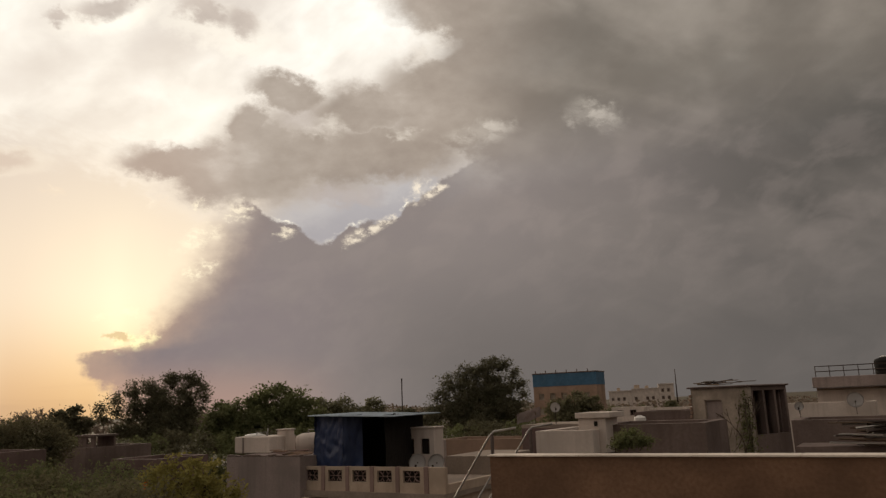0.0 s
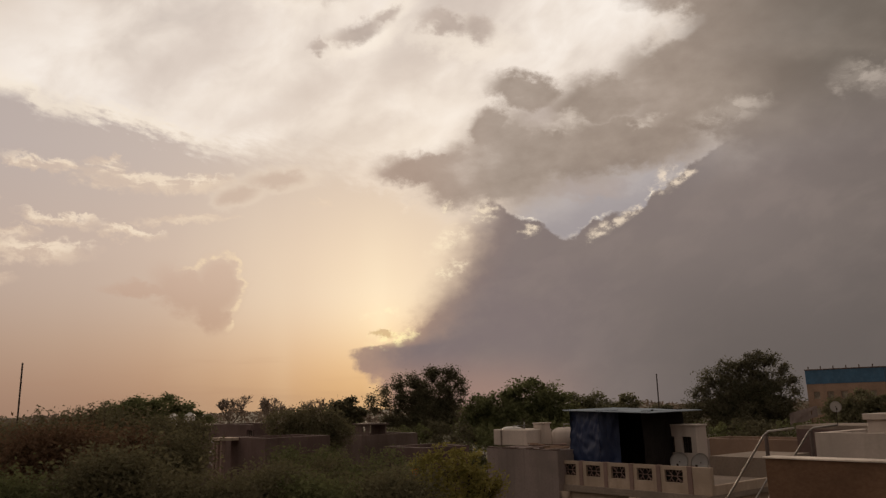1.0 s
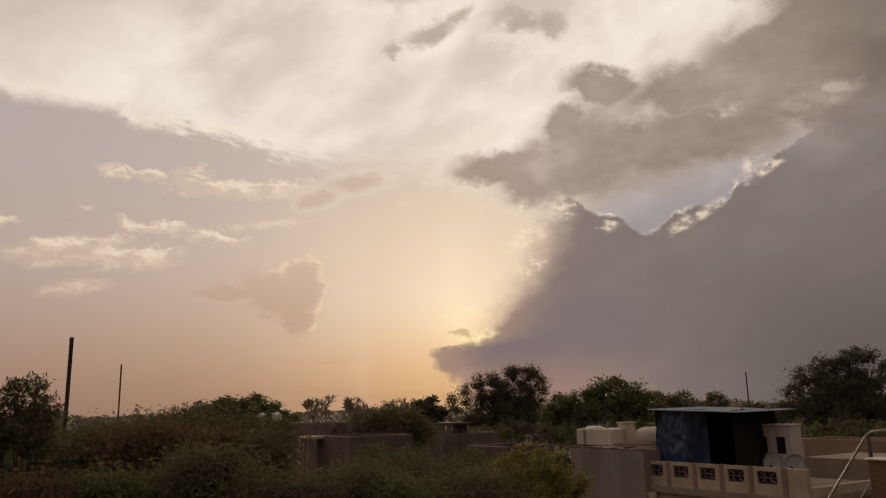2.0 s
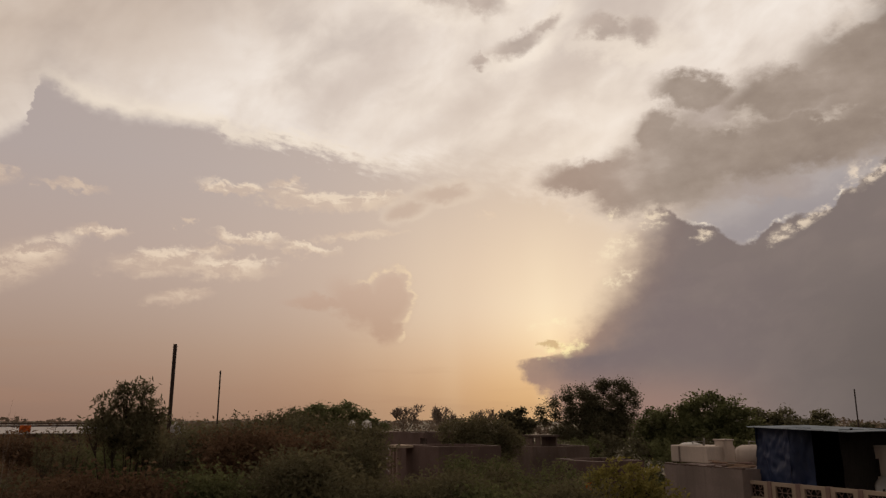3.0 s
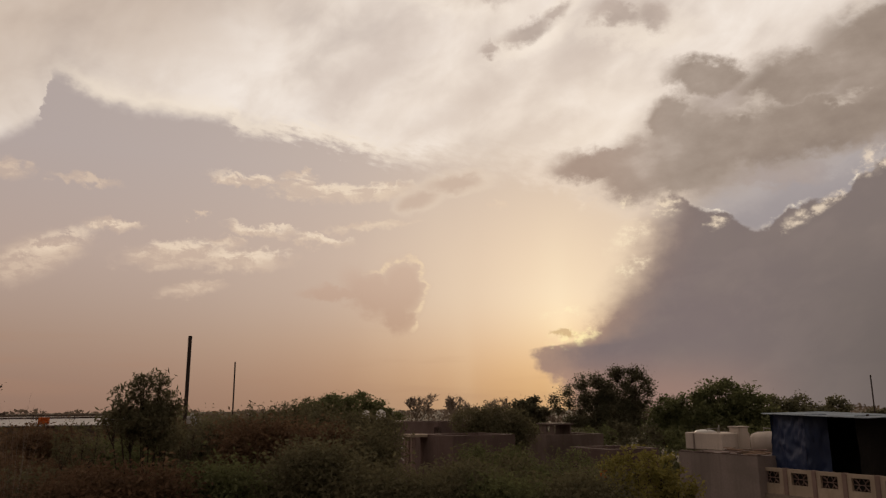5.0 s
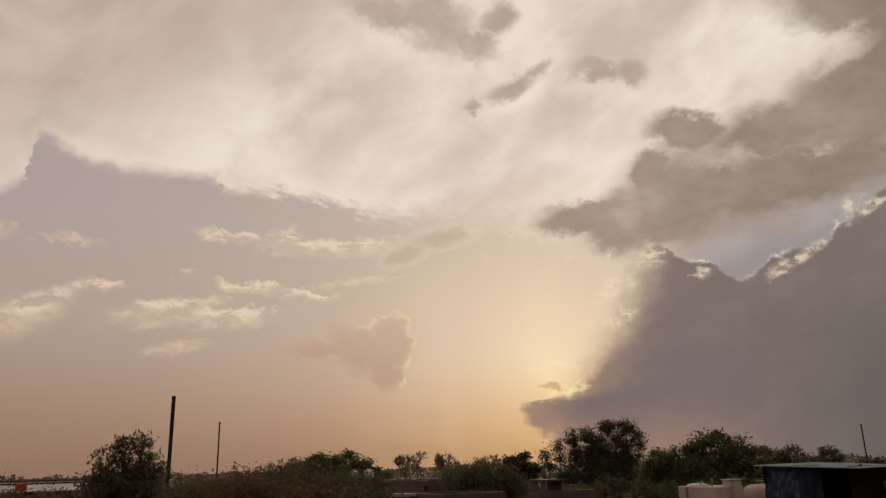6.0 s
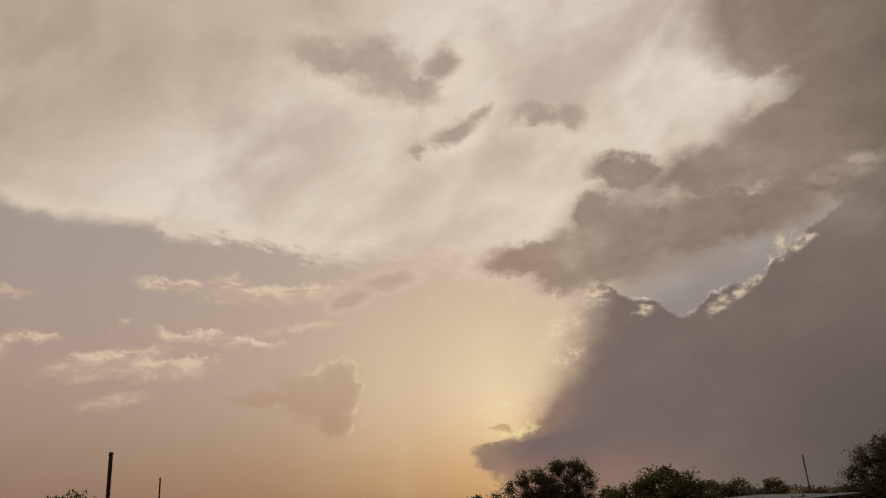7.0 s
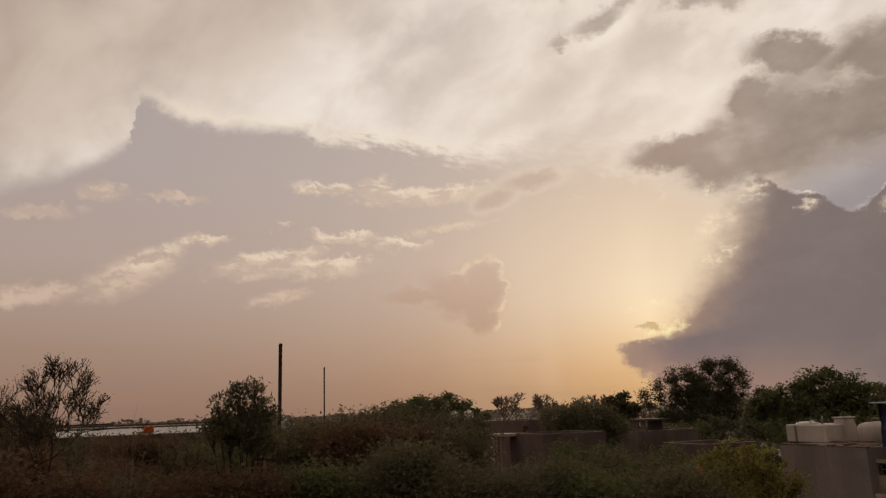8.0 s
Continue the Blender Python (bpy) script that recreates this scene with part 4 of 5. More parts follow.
def water_tank(at, r, h, label, stand=0.0, group="roof water tanks", mat=None):
    w = thing("water_tank", at, 0, label, "water tank", group)
    bm = bmesh.new()
    prof = [(r, 0)]
    for k in range(4):
        prof += [(r, h * (k + 0.2) / 5), (r * 1.03, h * (k + 0.4) / 5), (r * 1.03, h * (k + 0.6) / 5), (r, h * (k + 0.8) / 5)]
    prof += [(r * 0.9, h * 0.86), (r * 0.42, h * 0.95)]
    lathe(bm, prof, 18)
    part("body", bm, mat or M_PLASTIC, w, smooth=True)
    bm = bmesh.new()
    lathe(bm, [(r * 0.4, h * 0.95), (r * 0.4, h * 1.02), (r * 0.3, h * 1.04)], 14)
    part("lid", bm, M_PLASTIC, w, smooth=True)
    return w


water_tank(spot(15.0, 27), 0.2, 0.3, "small white domed tank on a dark roof").matrix_basis = Matrix.Translation(spot(14.95, 27.0, rise(27, -2.05)))
tagged(part("tank_stand", box(bmesh.new(), -0.25, 0.25, -0.25, 0.25, 0, rise(27, -2.05)), M_DARKWALL), "dark brick stand under a water tank", "stand").matrix_basis = Matrix.Translation(spot(14.95, 27.0))

house("low_house", "dim low house behind a whitewashed wall", 6.4, 31.0, 2.8, 3.0, rise(30, -2.1), M_MAUVE)
dish(spot(8.95, 31.0, rise(30, -2.1) + 0.13), 0.2, "small round dish above a whitewashed wall", -5)
ts = thing("tin_sheet", spot(6.9, 31.6, rise(30, -2.1) + 0.13), -10, "pale bent tin sheet propped on a roof", "sheet")
bm = cloth(bmesh.new(), (-0.45, 0, 0), (0.5, 0.15, 0), 0.0, 0.42, 10, 4, 0.05, 3.3)
for v in bm.verts:
    v.co.z += 0.28 * (v.co.x + 0.45)
    v.co.y += v.co.z * 0.5
bmesh.ops.solidify(bm, geom=bm.faces[:], thickness=0.01)
part("sheet", bm, M_CEMENT, ts)
bm = bmesh.new()
tube(bm, [(0.3, 0.5, 0), (0.3, 0.3, 0.5)], 0.02, 5)
part("prop", bm, M_WOOD, ts)

# plastered hut with dark openings
HUT_D = 29.5
hut = thing("rooftop_hut", spot(18.6, HUT_D), -55.0, "stained plaster hut with dark openings and junk on its roof", "hut")
HB, HT = rise(HUT_D, -5.2), rise(HUT_D, 0.30)
HW = 2.3
part("house_below", box(bmesh.new(), -1.0, 3.0, -1.2, 4.0, -0.4, HB), M_DARKWALL, hut, "dark wall of the house below")
part("front_wall", pierced(bmesh.new(), 0, HW, HB, HT, 0, 0.2, [(0.55, 1.25, HB + 1.35, HT - 0.42)]), M_HUT, hut)
part("blind", box(bmesh.new(), 0.5, 1.3, 0.09, 0.13, HB + 1.3, HT - 0.4), M_CEMENT, hut, "plastered-up window recess")
hx = HW
part("side_wall", box(bmesh.new(), hx - 0.2, hx, 0.2, 2.4, HB, HB + 1.2), M_DARKWALL, hut, "dark wall below open bays")
part("lintel", box(bmesh.new(), hx - 0.2, hx, 0.2, 2.4, HT - 0.14, HT - 0.002), M_DARKWALL, hut)
for y0, y1 in ((0.2, 0.3), (0.88, 1.0), (1.58, 1.7), (2.28, 2.4)):
    part("bay_post", box(bmesh.new(), hx - 0.2, hx, y0, y1, HB + 1.2, HT - 0.14), M_DARKWALL, hut)
bm = bmesh.new()
box(bm, 0, 0.2, 0.2, 2.4, HB, HT), box(bm, 0.2, hx - 0.2, 2.2, 2.4, HB, HT)
part("back_wall", bm, M_DARKWALL, hut)
part("roof_slab", box(bmesh.new(), -0.1, HW + 0.08, -0.1, 2.48, HT, HT + 0.06, 0.015), M_DARKWALL, hut)
rg = random.Random(6)
for k in range(16):
    bm = box(bmesh.new(), -0.03, 0.045, -0.1, 0.02, -0.05, 0.05, 0.008)
    b = part("brick", bm, M_TAN, hut)
    b.location = (-0.03 + rg.uniform(-0.025, 0.02), 0.02, HB + 0.4 + k * 0.145)
sticks("roof_junk", "boards and cement lumps on a hut's roof", hut.matrix_basis @ Vector((1.2, 0.3, HT + 0.09)), -55.0, 12, 1.1, 0.8, 0.14, 21)
bare_tree("dry_sapling", "leafless dry sapling against a plastered hut", 21.9, 27.0, rise(27, -0.75) - HB + 0.2, 0.42, 12, 4, 0.035, base=HB, mat=M_BARK, thin=0.009, reach=0.75)
bare_tree("dry_sapling", "leafless dry sapling against a plastered hut", 20.7, 26.5, rise(26.5, -2.2) - HB + 0.2, 0.6, 15, 3, 0.03, base=HB, mat=M_BARK, thin=0.009, reach=0.6)
# creeper on the hut's corner
rgn = np.random.default_rng(5)
cre = thing("creeper", hut.matrix_basis @ Vector((HW + 0.02, -0.02, HB)), -55.0, "dusty green creeper up a hut's corner", "climbing plant")
n_ = 1000
hz = rgn.beta(1.2, 1.9, n_) * (HT - HB)
cp = np.stack([rgn.normal(0, 0.2, n_) * (1.35 - hz / 3) - 0.12, -np.abs(rgn.normal(0, 0.08, n_)), hz], 1)
leaf_mesh("foliage", cp, 0.075, 0.7, M_LEAF_GREEN, cre, 0.3, 5)
bm = bmesh.new()
for k in range(4):
    tube(bm, [(-0.05 * k, -0.03, 0), (-0.12 + 0.04 * k, -0.03, 1.1), (-0.02 * k, -0.03, 2.0 - 0.2 * k)], [0.02, 0.014, 0.006], 4)
part("stem", bm, M_BARK, cre)

# dark wall, scrap and the white building with a railed slab
house("red_brown_house", "dark red-brown wall with a pale coping", 24.9, 22.5, 4.8, 2.4, rise(21.0, -2.2), M_DARKWALL, parapet=0.9)
sticks("scrap_heap", "tangled heap of poles and sheet scrap on a roof", spot(30.0, 16.0, rise(16, -3.75)), GRID, 26, 1.1, 0.35, 0.42, 31, (M_WOOD, M_RUST, M_STEEL))
tagged(part("scrap_roof", box(bmesh.new(), -1.15, 2.6, -0.4, 0.7, 0, rise(16, -3.75)), M_DARKWALL), "dark low roof carrying scrap", "house").matrix_basis = Matrix.Translation(spot(29.2, 16.2)) @ Matrix.Rotation(radians(GRID), 4, "Z")
WD = 46.0
wh = house("railed_house", "white house with a grey projecting slab and roof railing", 26.7, WD, 9.0, 8.0, rise(WD, -0.15), M_WHITE)
part("slab", box(bmesh.new(), -0.1, 9.5, -0.7, 8, rise(WD, -0.14) + 0.13, rise(WD, 0.72), 0.02), M_CEMENT, wh, "grey cement roof slab")
for k in range(14):
    bm = bmesh.new()
    tube(bm, [(0.1 + k * 0.68, -0.55, rise(WD, 0.7)), (0.1 + k * 0.68, -0.55, rise(WD, 1.45))], 0.022, 5)
    part("baluster", bm, M_RUST, wh)
for e in (1.08, 1.42):
    bm = bmesh.new()
    tube(bm, [(0.1, -0.55, rise(WD, e)), (9.2, -0.55, rise(WD, e))], 0.025, 5)
    part("rail", bm, M_RUST, wh)
water_tank(wh.matrix_basis @ Vector((3.4, 0.8, rise(WD, 0.72))), 0.55, 0.95, "black ribbed water tank on a railed roof", mat=M_DARK)
dish(spot(28.9, 41.0, rise(41, -1.75)), 0.36, "large grey satellite dish before a white house", -30)
house("pale_annexe", "pale low annexe wall with a flat roof", 24.3, 42.0, 4.2, 2.0, rise(40, -1.0), M_WHITE, parapet=0.5)
dish(spot(25.5, 30.0, rise(30, -2.35)), 0.15, "small dark satellite dish on a roof edge", -30)
tree("shrub", "green shrub behind a brown parapet", 14.2, 14.6, [(0, 0, rise(14.6, -3.0), 0.26, 0.17), (-0.22, 0, rise(14.6, -3.3), 0.16, 0.12), (0.24, 0, rise(14.6, -3.25), 0.15, 0.12)], 0.05, 0.5, 2600, M_LEAF_GREEN, 0.12, 0.03, 41, category="shrub", fork=0.9)

# ---- large buildings in the distance ----
bd = thing("brick_block", spot(7.45, 173), -27.0, "tall bare brick block with a blue painted top storey", "building")
BT, BB = rise(166, 1.9), rise(166, 0.95)
part("wall", pierced(bmesh.new(), 0, 14.4, 0, BB, 0, 0.4, [(1.2 + 2.6 * i, 2.4 + 2.6 * i, 1.6 + 3.2 * k, 3.0 + 3.2 * k) for i in range(5) for k in range(3)]), M_TAN, bd)
bm = bmesh.new()
box(bm, 0, 0.4, 0.4, 12, 0, BB), box(bm, 14.0, 14.4, 0.4, 7, 0, BB), box(bm, 0.4, 14.0, 6.6, 7, 0, BB), box(bm, 0.4, 14.0, 0.4, 6.6, BB - 0.3, BB)
part("side_wall", bm, M_TAN, bd)
for i in range(5):
    for k in range(3):
        part("window", box(bmesh.new(), 1.2 + 2.6 * i, 2.4 + 2.6 * i, 0.25, 0.3, 1.6 + 3.2 * k, 3.0 + 3.2 * k), M_HUT, bd)
bm = bmesh.new()
box(bm, -0.05, 14.45, -0.05, 7.05, BB, BT)
part("top_storey", bm, M_BLUE, bd, "blue painted sheet cladding")
part("roof_edge", box(bmesh.new(), -0.15, 14.55, -0.15, 7.15, BT, BT + 0.2), M_DARKWALL, bd)
for k in range(6):
    bm = bmesh.new()
    tube(bm, [(0.6 + k * 2.4, 0.2, BT + 0.2), (0.6 + k * 2.4, 0.2, BT + 0.75)], 0.12, 5)
    part("post", bm, M_DARKWALL, bd)

ap = thing("white_apartment_block", spot(12.9, 300), -15.0, "pale far apartment block with rows of small windows", "building")
AT = rise(300, 0.42)
for x0, x1, top, seed in ((0, 8.5, AT - 0.5, 1), (8.6, 18.4, AT + 0.1, 2), (18.5, 24.0, AT + 1.5, 3)):
    holes = [(x0 + 0.9 + i * 2.1, x0 + 1.9 + i * 2.1, 1.1 + 2.7 * k, 2.3 + 2.7 * k) for i in range(int((x1 - x0 - 1) / 2.1)) for k in range(int(top / 2.7)) if (i * 7 + k * 3 + seed) % 5]
    part("wall", pierced(bmesh.new(), x0, x1, 0, top, 0, 0.5, holes), M_WHITE, ap)
    part("block", box(bmesh.new(), x0, x1, 0.8, 10, 0, top - 0.2), M_WHITE, ap)
    for h in holes:
        part("window", box(bmesh.new(), h[0], h[1], 0.55, 0.7, h[2], h[3]), M_DARKWALL, ap)
    part("cornice", box(bmesh.new(), x0 - 0.1, x1 + 0.08, -0.3, 10, top, top + 0.4), M_WHITE, ap)
for x0, x1, h in ((3, 4.2, 1.0), (9.5, 11.5, 1.8), (13.5, 14.8, 1.4), (19, 22, 1.2)):
    part("roof_room", box(bmesh.new(), x0, x1, 2, 5, AT - 0.8, AT + h), M_CREAM, ap)
bm = bmesh.new()
tube(bm, [(25.0, 2, 0), (25.0, 2, rise(300, 1.75))], [0.35, 0.14], 6)
tagged(part("antenna_mast", bm, M_RUST), "thin dark radio mast beyond the houses", "mast").matrix_basis = ap.matrix_basis.copy()

# ---- poles ----
def pole(az, d, top, r, label, flange=False):
    p = thing("pole", spot(az, d, -0.4), -az, label, "pole", "bare poles")
    bm = bmesh.new()
    if flange:
        box(bm, -r, r, -r * 0.9, -r * 0.7, 0, rise(d, top) + 0.4), box(bm, -r, r, r * 0.7, r * 0.9, 0, rise(d, top) + 0.4), box(bm, -r * 0.35, r * 0.2, -r * 0.7, r * 0.7, 0, rise(d, top) + 0.4)
    else:
        tube(bm, [(0, 0, 0), (0, 0, rise(d, top) + 0.4)], [r, r * 0.85], 8)
    part("shaft", bm, M_RUST, p)
    bm = bmesh.new()
    tube(bm, [(-r * 1.2, 0, rise(d, top) + 0.3), (r * 1.2, 0, rise(d, top) + 0.32)], r * 0.25, 5)
    part("bolt", bm, M_STEEL, p)
    return p


pole(-50.19, 30.0, 5.17, 0.068, "thick rusty iron joist pole rising from trees", True)
pole(-46.93, 42.0, 3.38, 0.045, "thin rusty iron pole rising from trees")
pole(-2.36, 58.0, 1.95, 0.05, "thin dark mast behind a shed")

# ---- long pale roof with pipe rails, at the edge of the scrub ----
ware = thing("long_shed", spot(-70.0, 55.0), 0, "long low shed with a pale sheet roof", "shed")
ware.matrix_basis = Matrix.Translation(spot(-71.0, 56.0)) @ Matrix.Rotation(radians(61.0), 4, "Z")
L_ = 19.5
NZ, FZ = rise(54.0, -0.95), rise(67.0, -0.42)
part("wall", box(bmesh.new(), 0, L_, 0, 14, -0.4, NZ - 0.05), M_DARKWALL, ware)
bm = bmesh.new()
vs = [bm.verts.new(v) for v in ((-0.4, -0.5, NZ), (L_ + 0.4, -0.5, NZ), (L_ + 0.4, 14, FZ), (-0.4, 14, FZ), (-0.4, -0.5, NZ - 0.05), (L_ + 0.4, -0.5, NZ - 0.05), (L_ + 0.4, 14, FZ - 0.05), (-0.4, 14, FZ - 0.05))]
for f in ((0, 1, 2, 3), (7, 6, 5, 4), (0, 4, 5, 1), (1, 5, 6, 2), (2, 6, 7, 3), (3, 7, 4, 0)):
    bm.faces.new([vs[k] for k in f])
part("roof_sheet", bm, M_PALEROOF, ware, "pale sheet roof catching the sky")
rl = thing("pipe_rail", ware.matrix_basis @ Vector((0, 8, 0)), 61.0, "long rusty pipe rails along a pale roof", "rail")
for zz, r in ((rise(60, -0.52), 0.06), (rise(60, -0.34), 0.045)):
    bm = bmesh.new()
    tube(bm, [(0, 0, zz), (L_, 0, zz + 0.03)], r, 6)
    part("pipe", bm, M_RUST, rl)
bm = bmesh.new()
box(bm, 0, 9.5, 1.5, 1.8, rise(61, -0.26), rise(61, -0.15))
part("beam", bm, M_RUST, rl, "thick rusty beam")
for k in range(9):
    bm = bmesh.new()
    tube(bm, [(0.5 + k * 2.7, 0, NZ), (0.5 + k * 2.7, 0, rise(60, -0.36))], 0.03, 5)
    part("post", bm, M_RUST, rl)
for k in range(3):
    bm = bmesh.new()
    tube(bm, [(1.0 + k * 4.0, 1.65, NZ + 0.1), (1.0 + k * 4.0, 1.65, rise(61, -0.2))], 0.04, 5)
    part("post", bm, M_RUST, rl)
fl = thing("flag", spot(-59.3, 53.0, rise(53, -1.2)), 59, "small saffron flag on a stick", "flag")
bm = bmesh.new()
tube(bm, [(0, 0, -1.0), (0, 0, 0.75)], 0.015, 5)
part("stick", bm, M_WOOD, fl)
part("cloth", cloth(bmesh.new(), (0, 0, 0), (0.62, 0.05, 0), 0.28, 0.72, 10, 6, 0.08, 2.0), M_ORANGE, fl)
water_tank(spot(-49.7, 29.0, rise(29, -1.1)), 0.2, 0.4, "small grey tank beside an iron pole", mat=M_DISH)
tagged(part("tank_stand", box(bmesh.new(), -0.22, 0.22, -0.22, 0.22, -0.4, rise(29, -1.1)), M_DARKWALL), "dark stand under a small tank", "stand").matrix_basis = Matrix.Translation(spot(-49.7, 29.0))

# ---- dim houses among the trees ----
house("tank_house", "dim brown house with two white roof tanks", -38.6, 84.0, 7.0, 6.0, rise(84, -0.98), M_DARKWALL)
water_tank(spot(-36.2, 85.0, rise(84, -0.98) + 0.13), 0.52, 1.15, "white ribbed water tank on a dim roof")
water_tank(spot(-37.3, 86.0, rise(84, -0.98) + 0.13), 0.46, 1.1, "white ribbed water tank half hidden by leaves")
house("mauve_house", "dim mauve house with a projecting roof slab", -34.8, 50.0, 4.6, 3.0, rise(48, -0.95), M_MAUVE, parapet=0.6, holes=((5.0, 5.5, rise(48, -1.75), rise(48, -1.3)),), glass=M_DARK)
ph = house("porch_house", "dim mauve house with a pale pillared porch", -33.4, 34.0, 3.0, 3.0, rise(33, -1.9), M_MAUVE, parapet=0.6, holes=((2.4, 3.1, 4.6, 5.8),), glass=M_DARK)
part("porch_slab", box(bmesh.new(), -0.35, 0.75, -0.75, 0, rise(33, -2.0) - 0.06, rise(33, -1.9), 0.01), M_CREAM, ph, "pale porch slab")
for xx in (-0.2, 0.12, 0.5):
    part("pillar", box(bmesh.new(), xx, xx + 0.16, -0.7, -0.54, -0.4, rise(33, -2.0) - 0.06, 0.01), M_PINK, ph, "dim pinkish slim pillar")
for zz in (-2.6, -3.4, -4.2):
    bm = bmesh.new()
    tube(bm, [(-0.7, -0.6, rise(33, zz + 0.5)), (0.15, -0.6, rise(33, zz))], 0.025, 5)
    part("brace", bm, M_STEEL, ph)
house("flat_roof_house", "dim brown house with a low roof room", -26.4, 47.0, 3.4, 4.0, rise(46, -1.9), M_DARKWALL, parapet=0.5)
rr = thing("roof_room", spot(-24.6, 47.5, rise(46, -1.9) - 0.5), GRID, "low dark room on a flat roof", "room")
part("wall", pierced(bmesh.new(), 0, 1.5, 0, 1.0, 0, 0.1, [(0.8, 1.15, 0.6, 0.92)]), M_DARKWALL, rr)
part("slab", box(bmesh.new(), -0.1, 1.6, -0.1, 1.4, 1.0, 1.1), M_DARKWALL, rr)
part("back_wall", box(bmesh.new(), 0, 1.5, 1.2, 1.3, 0, 1.0), M_DARKWALL, rr)
house("mauve_house", "mauve plastered house with a shuttered window", -22.5, 40.0, 3.2, 3.0, rise(38, -2.95), M_MAUVE, parapet=0.6, holes=((1.0, 1.25, rise(38, -4.4), rise(38, -3.6)), (1.35, 1.6, rise(38, -4.4), rise(38, -3.6))), glass=M_DARK)
wf = thing("low_wall", spot(-22.8, 27.0), GRID, "low pale yard wall among bushes", "wall")
part("wall", box(bmesh.new(), 0, 3.6, 0, 0.2, -0.4, rise(27, -5.6), 0.01), M_MAUVE, wf)
fl2 = thing("flag", spot(-20.0, 24.0, rise(24, -6.5)), 20, "small orange flag beside a yellowing tree", "flag")
bm = bmesh.new()
tube(bm, [(0, 0, -rise(24, -6.5)), (0, 0, 0.95)], 0.015, 5)
part("stick", bm, M_WOOD, fl2)
part("cloth", cloth(bmesh.new(), (0, 0, 0), (-0.2, 0.05, 0), 0.45, 0.9, 8, 8, 0.05, 2.0), M_ORANGE, fl2)

# ---- trees beyond ----
def far(az0, d, *lobes):
    """Lobes given as (az, elevation of the top, half width and half height in metres), turned to metres about the trunk."""
    return [((math.radians(a - az0)) * d, off, rise(d, e) - h, w, h) for a, e, w, h, off in lobes]


tree("eucalyptus", "dark ragged eucalyptus against the evening glow", -19.3, 90,
     far(-19.3, 90, (-19.5, 1.9, 1.5, 1.7, 0), (-18.0, 1.9, 1.4, 1.8, 0.4), (-19.0, 0.4, 2.4, 1.5, 0), (-17.8, 0.3, 1.5, 1.5, 0), (-19.2, -0.6, 3.0, 1.5, 0.5), (-18.7, 2.8, 1.0, 0.8, 0), (-17.5, 2.75, 0.85, 0.75, 0), (-16.8, 2.2, 0.65, 0.7, 0), (-16.6, 1.4, 0.55, 0.6, 0), (-16.8, 0.6, 0.5, 0.7, 0),
         (-20.2, 2.35, 0.9, 0.8, 0), (-21.3, 2.15, 0.8, 0.75, 0), (-21.2, 1.35, 0.8, 0.8, 0), (-22.4, 1.55, 0.6, 0.55, 0), (-22.3, 0.7, 0.5, 0.7, 0), (-23.3, 0.95, 0.55, 0.6, 0), (-23.1, 0.1, 0.4, 0.5, 0), (-21.2, 0.3, 0.8, 0.7, 0), (-20.4, 0.9, 0.9, 0.9, 0), (-21.6, -0.5, 1.6, 0.8, 0)),
     0.25, 0.5, 44000, M_LEAF_EUC, 0.86, 0.2, 2, 0.4, per=60, shell=0.25)
tree("eucalyptus", "small ragged eucalyptus in the distance", -25.2, 86, far(-25.2, 86, (-25.9, 0.45, 0.8, 0.7, 0), (-24.9, 0.65, 0.8, 0.8, 0), (-24.3, 0.0, 0.7, 0.7, 0), (-25.4, -0.4, 1.3, 0.9, 0)), 0.32, 0.6, 5000, M_LEAF_EUC, 0.75, 0.18, 3, 0.4, per=70)
tree("broad_tree", "broad dense green tree behind the houses", -12.2, 72,
     far(-12.2, 72, (-15.3, 0.65, 1.5, 1.3, 0), (-13.6, 1.15, 1.8, 1.8, 0), (-11.8, 1.9, 1.9, 1.9, 0.5), (-10.3, 1.4, 1.6, 1.7, 0), (-9.2, 0.7, 1.2, 1.5, 0), (-12.5, 0.2, 4.2, 2.4, 1.5), (-15.8, -0.4, 1.5, 1.6, 0), (-9.4, -0.4, 1.8, 1.6, 0)),
     0.28, 0.6, 34000, M_LEAF_GREEN, 0.85, 0.32, 4, 0.2, per=80, shell=0.4)
tree("broad_tree", "low green tree behind the tarpaulin shed", -6.4, 92, far(-6.4, 92, (-8.2, 0.75, 1.4, 1.0, 0), (-6.6, 0.6, 1.6, 1.0, 0), (-4.6, 0.45, 1.5, 1.0, 0), (-6.4, -0.1, 4.2, 1.6, 0)), 0.32, 0.6, 12000, M_LEAF_FAR, 0.75, 0.25, 5, per=60)
tree("small_tree", "small dark tree by a mast", -2.2, 66, far(-2.2, 66, (-2.6, -0.35, 0.8, 0.6, 0), (-1.9, -0.3, 0.7, 0.6, 0), (-2.2, -0.9, 1.2, 0.7, 0)), 0.26, 0.6, 3600, M_LEAF_EUC, 0.4, 0.1, 6)
